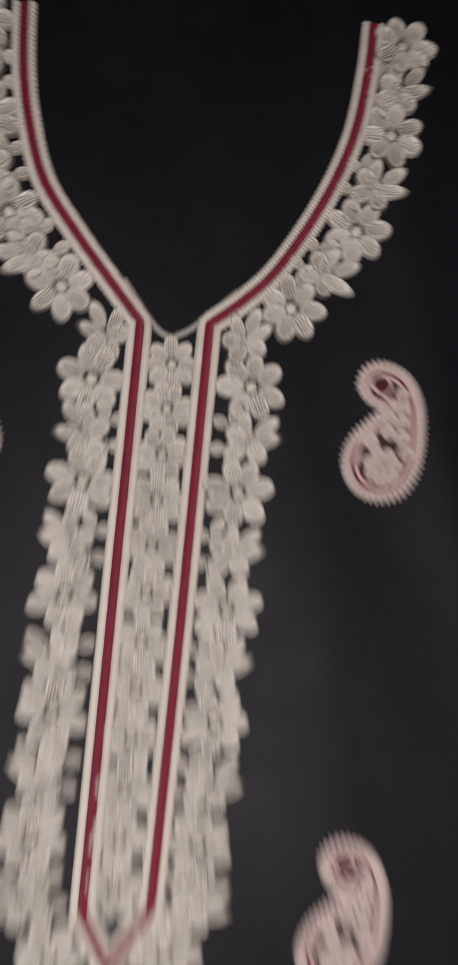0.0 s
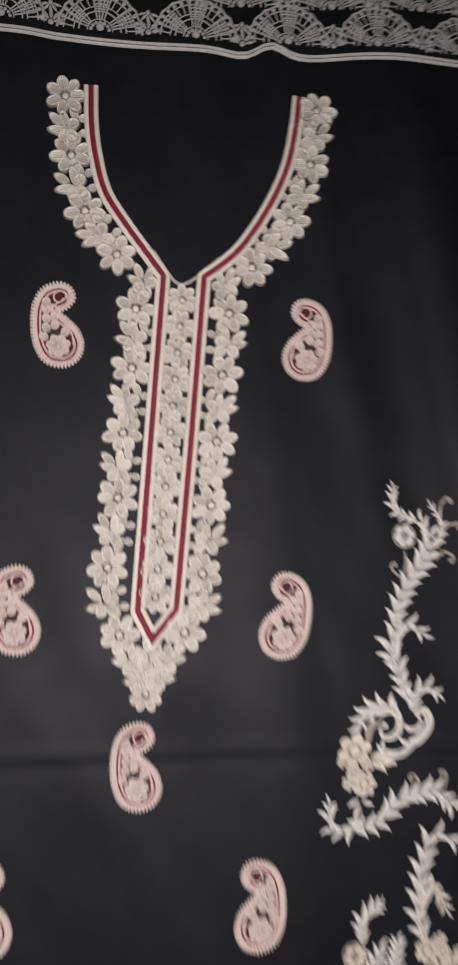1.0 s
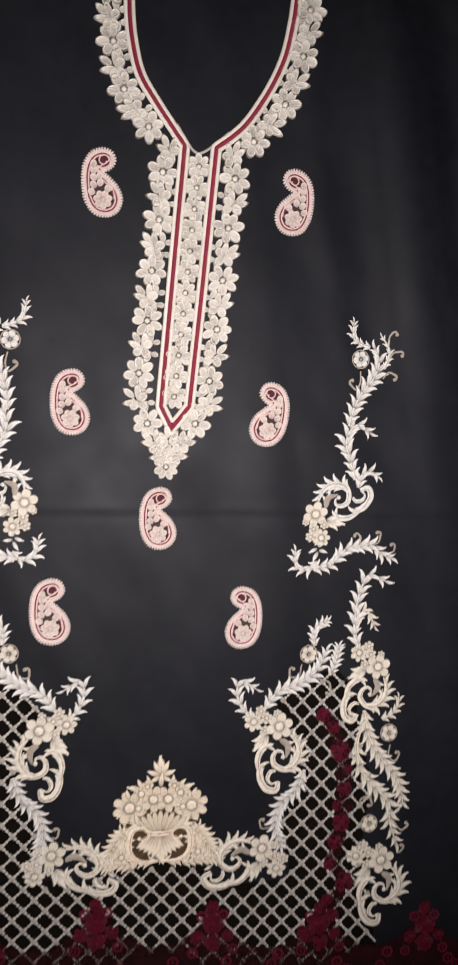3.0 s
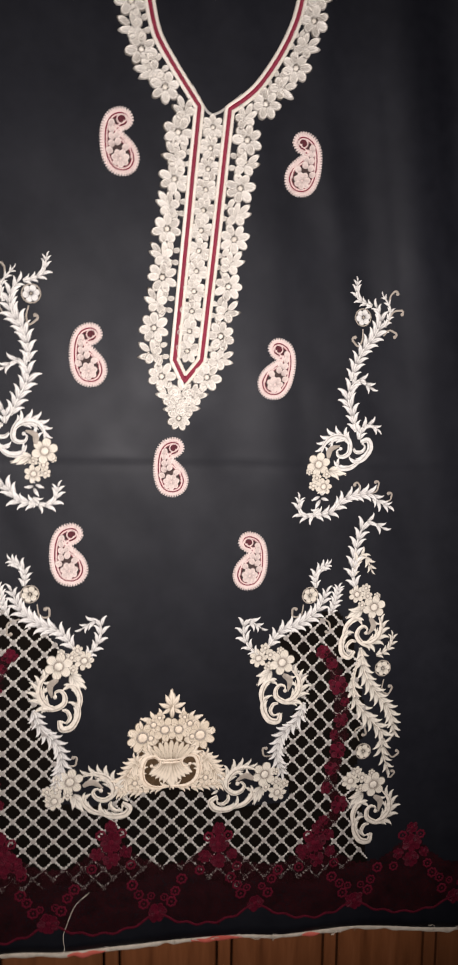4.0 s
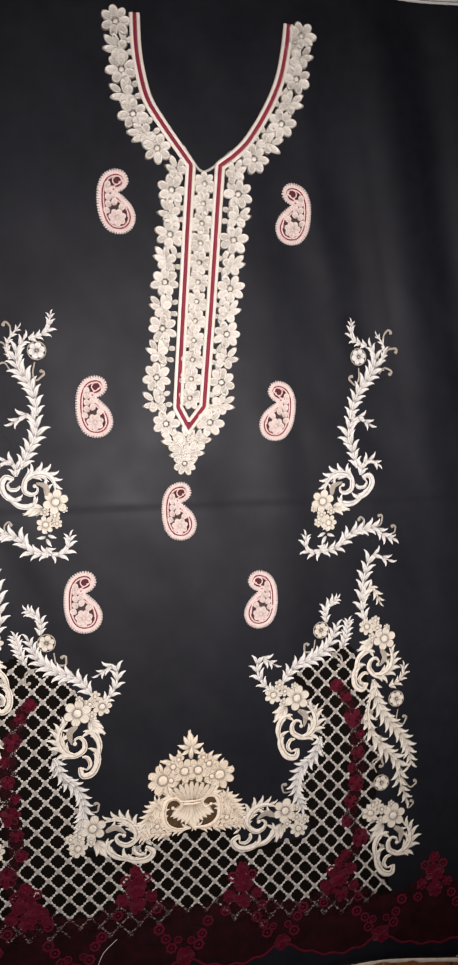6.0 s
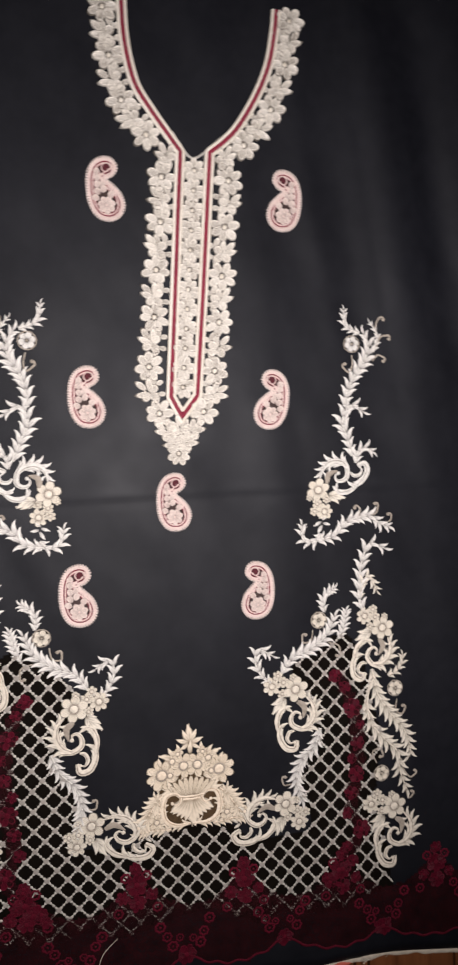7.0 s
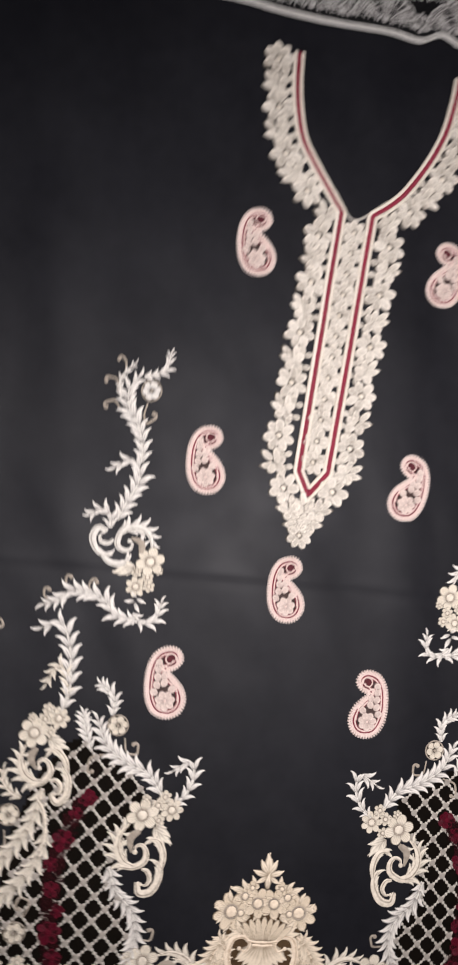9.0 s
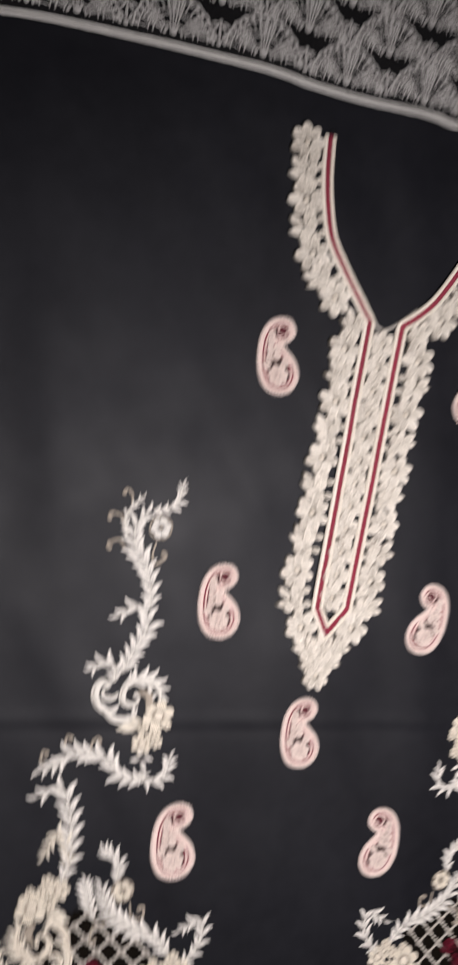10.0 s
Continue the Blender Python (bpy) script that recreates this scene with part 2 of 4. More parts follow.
class Build:
    """Vertices, faces and cross coordinates for one mesh; places in metres, draped on the cloth when asked."""

    def __init__(self):
        self.v, self.f, self.uv = [], [], []

    def face(self, ids, uvs=None):
        self.f.append(ids)
        self.uv.extend(uvs or [(0.5, 0.25)] * len(ids))

    def sweep(self, pts, width, high=0.001, base=0.0, sides=4, drape=True, closed=False):
        """A rounded band along pts (complex, metres). width: a number or a function of 0..1."""
        n = len(pts)
        start = len(self.v)
        for i, p in enumerate(pts):
            if closed:
                d = pts[(i + 1) % n] - pts[i - 1]
            else:
                d = pts[min(i + 1, n - 1)] - pts[max(i - 1, 0)]
            d = d / abs(d) if abs(d) > 1e-9 else 1
            w = width(i / (n - 1)) if callable(width) else width
            for k in range(sides + 1):
                a = math.pi * k / sides
                q = p + d * 1j * (math.cos(a) * w / 2)
                z = base + high * math.sin(a) * min(1.0, w / 0.002)
                self.v.append((q.real, q.imag, z + (rise(q.real, q.imag) if drape else 0)))
        m = sides + 1
        for i in range(n if closed else n - 1):
            j = (i + 1) % n
            for k in range(sides):
                a, b = start + i * m, start + j * m
                self.face((a + k, a + k + 1, b + k + 1, b + k), [(i / n, k / sides), (i / n, (k + 1) / sides), ((i + 1) / n, (k + 1) / sides), ((i + 1) / n, k / sides)])
        return self

    def dome(self, c, r, high=0.0015, base=0.0, n=10, drape=True, stretch=1.0, turn=0.0):
        """A low button of radius r at c."""
        s = len(self.v)
        spin = complex(math.cos(turn), math.sin(turn))
        for ring, z in ((1.0, 0.0), (0.92, 0.55), (0.55, 0.92)):
            for k in range(n):
                a = 2 * math.pi * k / n
                q = c + spin * complex(math.cos(a) * r * ring * stretch, math.sin(a) * r * ring)
                self.v.append((q.real, q.imag, base + z * high + (rise(q.real, q.imag) if drape else 0)))
        self.v.append((c.real, c.imag, base + high + (rise(c.real, c.imag) if drape else 0)))
        for ring in range(2):
            for k in range(n):
                a, b = s + ring * n, s + (ring + 1) * n
                self.face((a + k, a + (k + 1) % n, b + (k + 1) % n, b + k))
        for k in range(n):
            self.face((s + 2 * n + k, s + 2 * n + (k + 1) % n, s + 3 * n))
        return self

    def area(self, pts, base=0.0, drape=True, thick=0.0006):
        """A filled outline with a rim."""
        from_z = [base + (rise(p.real, p.imag) if drape else 0) for p in pts]
        s, n = len(self.v), len(pts)
        self.v += [(p.real, p.imag, z + thick) for p, z in zip(pts, from_z)]
        self.v += [(p.real, p.imag, z - thick) for p, z in zip(pts, from_z)]
        for tri in tessellate([[Vector((p.real, p.imag, 0)) for p in pts]]):
            a, b, c = (pts[i] for i in tri)
            ids = tri if ((b - a).conjugate() * (c - a)).imag > 0 else tri[::-1]
            self.face(tuple(s + i for i in ids))
        for i in range(n):
            self.face((s + i, s + n + i, s + n + (i + 1) % n, s + (i + 1) % n))
        return self

    def sheet(self, outline, base=0.0, step=0.003, ragged=0.0):
        """A thin draped layer that fills an outline in small squares."""
        xs, ys = [p.real for p in outline], [p.imag for p in outline]
        seen = {}

        def corner(i, j):
            if (i, j) not in seen:
                x, y = i * step, j * step
                seen[i, j] = len(self.v)
                self.v.append((x, y, rise(x, y) + base))
            return seen[i, j]

        for i in range(math.floor(min(xs) / step), math.ceil(max(xs) / step)):
            for j in range(math.floor(min(ys) / step), math.ceil(max(ys) / step)):
                c = complex(i + 0.5, j + 0.5) * step
                c += ragged * complex(noise.noise(Vector((c.real * 160, c.imag * 160, 1))), noise.noise(Vector((c.real * 160, c.imag * 160, 7))))
                if within(outline, c):
                    self.face((corner(i, j), corner(i + 1, j), corner(i + 1, j + 1), corner(i, j + 1)))
        return self

    def mesh(self, name, material, smooth=True):
        me = bpy.data.meshes.new(name)
        me.from_pydata(self.v, [], self.f)
        layer = me.uv_layers.new(name="UVMap")
        layer.data.foreach_set("uv", [c for uv in self.uv for c in uv])
        me.materials.append(material)
        me.polygons.foreach_set("use_smooth", [smooth] * len(me.polygons))
        me.update()
        return me


from mathutils.geometry import tessellate_polygon as tessellate


def part(name, build, material, parent, label="", smooth=True):
    """Link a Build, or a ready mesh, as one object under parent."""
    me = build.mesh(name, material, smooth) if isinstance(build, Build) else build
    ob = new(name, me)
    ob.parent = parent
    return tagged(ob, label)


def put(name, mesh, parent, p, turn, long, wide=None, base=0.0006, tall=None, label=""):
    """A shared unit mesh laid on the cloth at p (complex, metres), its x axis turned by the angle turn."""
    ob = part(name, mesh, None, parent, label)
    z = rise(p.real, p.imag) + base
    e = 0.004
    nx = (rise(p.real - e, p.imag) - rise(p.real + e, p.imag)) / (2 * e)
    ny = (rise(p.real, p.imag - e) - rise(p.real, p.imag + e)) / (2 * e)
    tilt = Vector((0, 0, 1)).rotation_difference(Vector((nx, ny, 1))).to_matrix().to_4x4()
    ob.matrix_basis = Matrix.Translation((p.real, p.imag, z)) @ tilt @ Matrix.Rotation(turn, 4, "Z") @ Matrix.Diagonal((long, wide or long, tall or long, 1))
    return ob


def curve(pts, step=0.0025, closed=False):
    """Smooth line through a few places, evenly spaced (metres, complex)."""
    n = len(pts)
    ext = [pts[-1], *pts, pts[0], pts[1]] if closed else [2 * pts[0] - pts[1], *pts, 2 * pts[-1] - pts[-2]]
    fine = []
    for i in range(1, len(ext) - 2):
        a, b, c, d = ext[i - 1 : i + 3]
        for k in range(16):
            t = k / 16
            fine.append(0.5 * (2 * b + (c - a) * t + (2 * a - 5 * b + 4 * c - d) * t * t + (3 * b - a - 3 * c + d) * t**3))
    fine.append(pts[0] if closed else pts[-1])
    far = [0.0]
    for a, b in zip(fine, fine[1:]):
        far.append(far[-1] + abs(b - a))
    count = max(3, int(far[-1] / step) + 1)
    want = np.linspace(0, far[-1], count + (1 if closed else 0))
    z = np.interp(want, far, [q.real for q in fine]) + 1j * np.interp(want, far, [q.imag for q in fine])
    return [complex(q) for q in (z[:-1] if closed else z)]


def mm(rows, side=None):
    """Millimetre pairs to complex metres, carried over to the mirrored half of the design when side is given."""
    out = []
    for x, y, *_ in rows:
        z = complex(x, y)
        if side:
            z = side[0] * z.conjugate() + side[1] + side[2] * z
        out.append(z / 1000)
    return out


def angle(z):
    return math.atan2(z.imag, z.real)


# ---- unit leaves and petals, shared by all that look alike ----
def leaf_mesh(name, material, wide, bend, seed):
    """A pointed leaf about one long that curls away by the angle bend, with a raised vein and slightly lobed edges."""
    rng = random.Random(seed)
    b = Build()
    n = 9
    p = 0j
    for i in range(n + 1):
        s = i / n
        d = complex(math.cos(bend * s * s), math.sin(bend * s * s))
        w = wide * ((0.45 + 0.55 * math.sin(math.pi / 2 * s / 0.38)) if s < 0.38 else math.cos(math.pi / 2 * (s - 0.38) / 0.62) ** 0.85)
        w = max(w, 0.006) * (1 + rng.uniform(-0.10, 0.10))
        for k, z in enumerate((0, 0.035, 0.06, 0.035, 0)):
            q = p + d * 1j * w * (k / 2 - 1)
            b.v.append((q.real, q.imag, z))
        p += d / n
    for i in range(n):
        for k in range(4):
            a = i * 5 + k
            b.face((a, a + 5, a + 6, a + 1), [(i / n, k / 4), ((i + 1) / n, k / 4), ((i + 1) / n, (k + 1) / 4), (i / n, (k + 1) / 4)])
    return b.mesh(name, material)


def petal_mesh(name, material, wide, notch=0.0, rim=0.16):
    """A round petal one long with a raised stitched rim and a hollow middle."""
    b = Build()
    n = 14
    for ring, z in ((1.0, 0.0), (0.94, rim), (0.76, rim * 1.05), (0.58, rim * 0.5)):
        for k in range(n):
            a = 2 * math.pi * k / n
            x, y = math.cos(a), math.sin(a)
            r = 1 - notch * math.exp(-((a if a < math.pi else a - 2 * math.pi) / 0.5) ** 2)
            taper = 1 - 0.28 * max(0, -x) ** 1.5
            b.v.append((0.5 + 0.5 * x * ring * r, wide * y * ring * taper, z))
    b.v.append((0.5, 0, rim * 0.75))
    for ring in range(3):
        for k in range(n):
            p, q = ring * n, (ring + 1) * n
            b.face((p + k, p + (k + 1) % n, q + (k + 1) % n, q + k))
    for k in range(n):
        b.face((3 * n + k, 3 * n + (k + 1) % n, 4 * n))
    return b.mesh(name, material)


def leaves(key, material):
    """Two leaves that curl to either side by turns, then two nearly straight ones."""
    return [leaf_mesh(key, material, wide, bend, 40 + i) for i, (wide, bend) in enumerate(((0.165, 1.25), (0.165, -1.25), (0.18, 0.3), (0.18, -0.3)))]


INK = {
    "ivory": (leaves("leaf", IVORY), petal_mesh("petal", IVORY_PETAL, 0.44, 0.12, 0.05), IVORY_SCROLL, TAUPE),
    "cream": (leaves("leaf", CREAMY), petal_mesh("petal", CREAMY_PETAL, 0.44, 0.12, 0.05), CREAMY_SCROLL, TAUPE),
    "gold": (leaves("leaf", GOLD), petal_mesh("petal", GOLD_PETAL, 0.44, 0.10, 0.05), GOLD_SCROLL, TAUPE),
}
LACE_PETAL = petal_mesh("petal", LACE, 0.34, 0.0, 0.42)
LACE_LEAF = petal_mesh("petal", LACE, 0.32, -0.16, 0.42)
POSY_PETAL = petal_mesh("petal", POSY, 0.36, -0.1, 0.26)
RED_PETAL = petal_mesh("petal", RED, 0.42, 0.1, 0.12)


# ---- room ----
def box(name, x0, x1, y0, y1, z0, z1, material, label="", kind="", category=""):
    bm = bmesh.new()
    bmesh.ops.create_cube(bm, size=1, matrix=Matrix.LocRotScale(((x0 + x1) / 2, (y0 + y1) / 2, (z0 + z1) / 2), None, (x1 - x0, y1 - y0, z1 - z0)))
    me = bpy.data.meshes.new(name)
    bm.to_mesh(me)
    bm.free()
    me.materials.append(material)
    return tagged(new(name, me), label, category, kind=kind)


floor = box("floor", -2.2, 2.2, -2.2, 2.2, -0.12, -0.032, WOOD, "dark subfloor under varnished brown boards", "structure", "floor")
box("wall_north", -2.3, 2.3, 2.2, 2.3, -0.12, 2.4, PAINT, "plain beige painted wall", "structure", "wall")
box("wall_south", -2.3, 2.3, -2.3, -2.2, -0.12, 2.4, PAINT, "plain beige painted wall", "structure", "wall")
box("wall_east", 2.2, 2.3, -2.2, 2.2, -0.12, 2.4, PAINT, "plain beige painted wall", "structure", "wall")
box("wall_west", -2.3, -2.2, -2.2, 2.2, -0.12, 2.4, PAINT, "plain beige painted wall", "structure", "wall")
box("ceiling", -2.3, 2.3, -2.3, 2.3, 2.4, 2.5, PAINT, "plain pale painted ceiling", "structure", "ceiling")

# ---- kameez: the black cloth ----
HEM = curve(mm([(-641, -819), (-403, -818), (-205, -824), (-135, -832), (-63, -834), (27, -837), (89, -842), (137, -849), (235, -851), (377, -873), (717, -915)]), 0.01)
HEM = [p - 0.003j for p in HEM]


def hem_y(x):
    return float(np.interp(x, [p.real for p in HEM], [p.imag for p in HEM]))


def cloth():
    b = Build()
    nx, ny = 360, 400
    x0, x1, top = -0.70, 0.75, 0.75
    for j in range(ny + 1):
        for i in range(nx + 1):
            x = x0 + (x1 - x0) * i / nx
            low = hem_y(x)
            y = top + (low - top) * j / ny
            z = rise(x, y)
            edge = min(1.0, (y - low) / 0.012)
            b.v.append((x, y, -0.0085 + (z + 0.0085) * (0.3 + 0.7 * edge)))
    m = nx + 1
    for j in range(ny):
        for i in range(nx):
            a = j * m + i
            b.face((a, a + m, a + m + 1, a + 1))
    rim = [*range(m), *[k * m + nx for k in range(1, ny + 1)], *[ny * m + i for i in range(nx - 1, -1, -1)], *[k * m for k in range(ny - 1, 0, -1)]]
    s = len(b.v)
    b.v += [(b.v[i][0], b.v[i][1], -0.0115) for i in rim]
    for k in range(len(rim)):
        q = (k + 1) % len(rim)
        b.face((rim[k], rim[q], s + q, s + k))
    return b.mesh("kameez", SATIN)


kameez = tagged(new("kameez", cloth()), "unstitched black satin kameez with cream lace neckline laid on boards", "garment")

# ---- neckline patch ----
LEFT_BAND = mm([(-31, 287), (-31, 254), (-28, 226), (-21, 198), (-6, 173), (11, 149), (24, 131)])
RIGHT_BAND = mm([(141, 285), (137, 258), (129, 225), (114, 193), (92, 160), (75, 143), (57, 130)])
LEFT_LEG = mm([(24, 129), (11, -3), (-2, -136)])
RIGHT_LEG = mm([(57, 130), (43, -3), (28, -136)])
TIP = mm([(9, -159)])[0]
NOTCH = mm([(39, 124)])[0]


def trimmed(name, left, label):
    """A flat crimson ribbon edged with two cream cords: round the neck, down the front and to the point."""
    top, leg = (LEFT_BAND, LEFT_LEG) if left else (RIGHT_BAND, RIGHT_LEG)
    line = curve(top, 0.00125) + curve(leg, 0.00125)[1:]
    line += curve([leg[-1], (leg[-1] + TIP) / 2, TIP, TIP * 1.5 - leg[-1] * 0.5], 0.00125)[1:]

    def near_side(pts):
        """Stop where the two halves meet on the middle line."""
        across = [((p - TIP) * (NOTCH - TIP).conjugate()).imag for p in pts]
        stop = next((i for i, c in enumerate(across) if c * across[0] < 0), len(pts))
        return pts[: stop + 1]

    ribbon = part(name, Build().sweep(near_side(line), 0.0054, 0.0011, 0.0034, 4), CRIMSON, kameez, label)
    for s in (-1, 1):
        off = []
        for i, p in enumerate(line):
            d = line[min(i + 3, len(line) - 1)] - line[max(i - 3, 0)]
            off.append(p + s * 1j * d / abs(d) * 0.0038)
        off = near_side(off)
        stitched = lambda u, n=len(off): 0.0041 + 0.0004 * math.cos(u * (n - 1) * math.pi)
        part("cord", Build().sweep(off, stitched, 0.0018, 0.0032, 5), CREAM, ribbon, "cream twisted cord")
    return ribbon


trimmed("neck_ribbon", True, "crimson ribbon between two cream cords")
trimmed("neck_ribbon", False, "crimson ribbon between two cream cords")
notch_line = curve([LEFT_BAND[-2] + 0.0055 + 0.003j, (LEFT_BAND[-1] * 0.6 + NOTCH * 0.4) + 0.0015 + 0.001j, NOTCH], 0.002) + curve([NOTCH, RIGHT_BAND[-1] * 0.6 + NOTCH * 0.4 + 0.002j, RIGHT_BAND[-2] - 0.004 + 0.004j], 0.002)[1:]
part("edge_cord", Build().sweep(notch_line, 0.0028, 0.0015, 0.001), SILVER, kameez, "greyish metallic cord along the neck notch")
thread_loop = LEFT_BAND[0] + 0.002
part("thread_loop", Build().sweep(curve([thread_loop, thread_loop - 0.002 + 0.005j, thread_loop + 0.003 + 0.007j, thread_loop + 0.003]), 0.0008, 0.0008, 0.001, 3), BLACKNET, kameez, "loose black thread loop")


def lace_flower(p, r, turn, petals=7):
    """A raised lace flower: stitched looped petals round a small knot."""
    centre = part("lace_flower", Build().dome(p, r * 0.17, 0.0026, 0.0014, 8), CREAM, kameez)
    for k in range(petals):
        a = turn + 2 * math.pi * k / petals + random.uniform(-0.1, 0.1)
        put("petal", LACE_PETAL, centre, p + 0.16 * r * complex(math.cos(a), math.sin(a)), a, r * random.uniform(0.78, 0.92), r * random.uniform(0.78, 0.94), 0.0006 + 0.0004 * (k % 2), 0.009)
    return centre


def lace_buds(p, r, turn):
    """A bud group between two flowers: two pointed leaves and a round bud on a short stem."""
    d = complex(math.cos(turn), math.sin(turn))
    stem = part("bud_stem", Build().sweep(curve([p - 0.7 * r * d, p + 0.1j * r * d, p + 0.6 * r * d]), 0.0016, 0.0012, 0.0006), CREAM, kameez)
    for da, off, size, mesh in ((-0.55, -0.25, 1.02, LACE_LEAF), (0.65, -0.25, 0.95, LACE_LEAF), (0.05, 0.12, 0.80, LACE_LEAF), (1.9, -0.05, 0.66, LACE_PETAL), (-1.8, -0.05, 0.66, LACE_PETAL), (3.0, -0.1, 0.70, LACE_PETAL)):
        a = turn + da + random.uniform(-0.15, 0.15)
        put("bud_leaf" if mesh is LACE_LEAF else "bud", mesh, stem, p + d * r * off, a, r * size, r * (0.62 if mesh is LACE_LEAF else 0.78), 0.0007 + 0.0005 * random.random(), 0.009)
    return stem


def row_of(rows, out):
    """Alternate flowers and buds along a side of the patch; out points away from the neck or front."""
    pts = mm(rows)
    for i, p in enumerate(pts):
        along = pts[min(i + 1, len(pts) - 1)] - pts[max(i - 1, 0)]
        along /= abs(along)
        p -= along * 1j * -out * 0.0026
        if i % 2 == 0:
            lace_flower(p, 0.0170, random.uniform(0, 1), 7)
        else:
            for s in (-1, 1):
                q = p + along * 1j * -out * 0.0105 + s * along * 0.0055
                knot = part("bud_knot", Build().dome(q, 0.0018, 0.0016, 0.0008, 7), CREAM, kameez)
                put("petal", LACE_LEAF, knot, q, angle(along * (s + 0.5j * out)), 0.0115, 0.0105, 0.0006, 0.008)
                put("petal", LACE_LEAF, knot, q, angle(along * (0.2 * s - 1j * out)), 0.0085, 0.0095, 0.0008, 0.008)
            lace_buds(p + along * 0.0005, 0.0188, angle(along * complex(-0.75, out * 0.65)))


row_of([(-49, 278), (-49, 252), (-45, 229), (-44, 205), (-35, 184), (-26, 164), (-11, 149)], -1)
row_of([(153, 274), (151, 251), (146, 228), (138, 202), (128, 180), (113, 159), (95, 141)], 1)
row_of([(4, 103), (1, 79), (0, 55), (-6, 28), (-8, 3), (-13, -24), (-13, -48), (-19, -74), (-22, -102), (-25, -128), (-14, -153)], -1)
row_of([(74, 100), (73, 75), (67, 50), (64, 22), (61, -4), (58, -30), (55, -55), (53, -82), (47, -109), (46, -133), (32, -153)], 1)
for spot_px, turn in zip(mm([(8, 125), (74, 123), (-9, -174), (21, -174), (6, -172), (-1, -188), (12, -187)]), (1.9, 1.2, 2.4, 0.7, 1.57, 2.6, 0.5)):
    lace_buds(spot_px, 0.0180, turn)
lace_flower(mm([(3, -200)])[0], 0.0142, 0.3, 8)
first, last = mm([(39, 111), (12, -126)])
for k in range(12):
    lace_flower(first + (last - first) * k / 11, 0.0138, 0.26 * k, 8)


# ---- paisleys ----
def inset(pts, far):
    """A closed outline drawn in by a distance, for outlines that run counter-clockwise."""
    n = len(pts)
    out = []
    for i, p in enumerate(pts):
        d = pts[(i + 2) % n] - pts[i - 2]
        out.append(p + 1j * d / abs(d) * far)
    return [(out[i - 1] + 2 * out[i] + out[(i + 1) % n]) / 4 for i in range(n)]


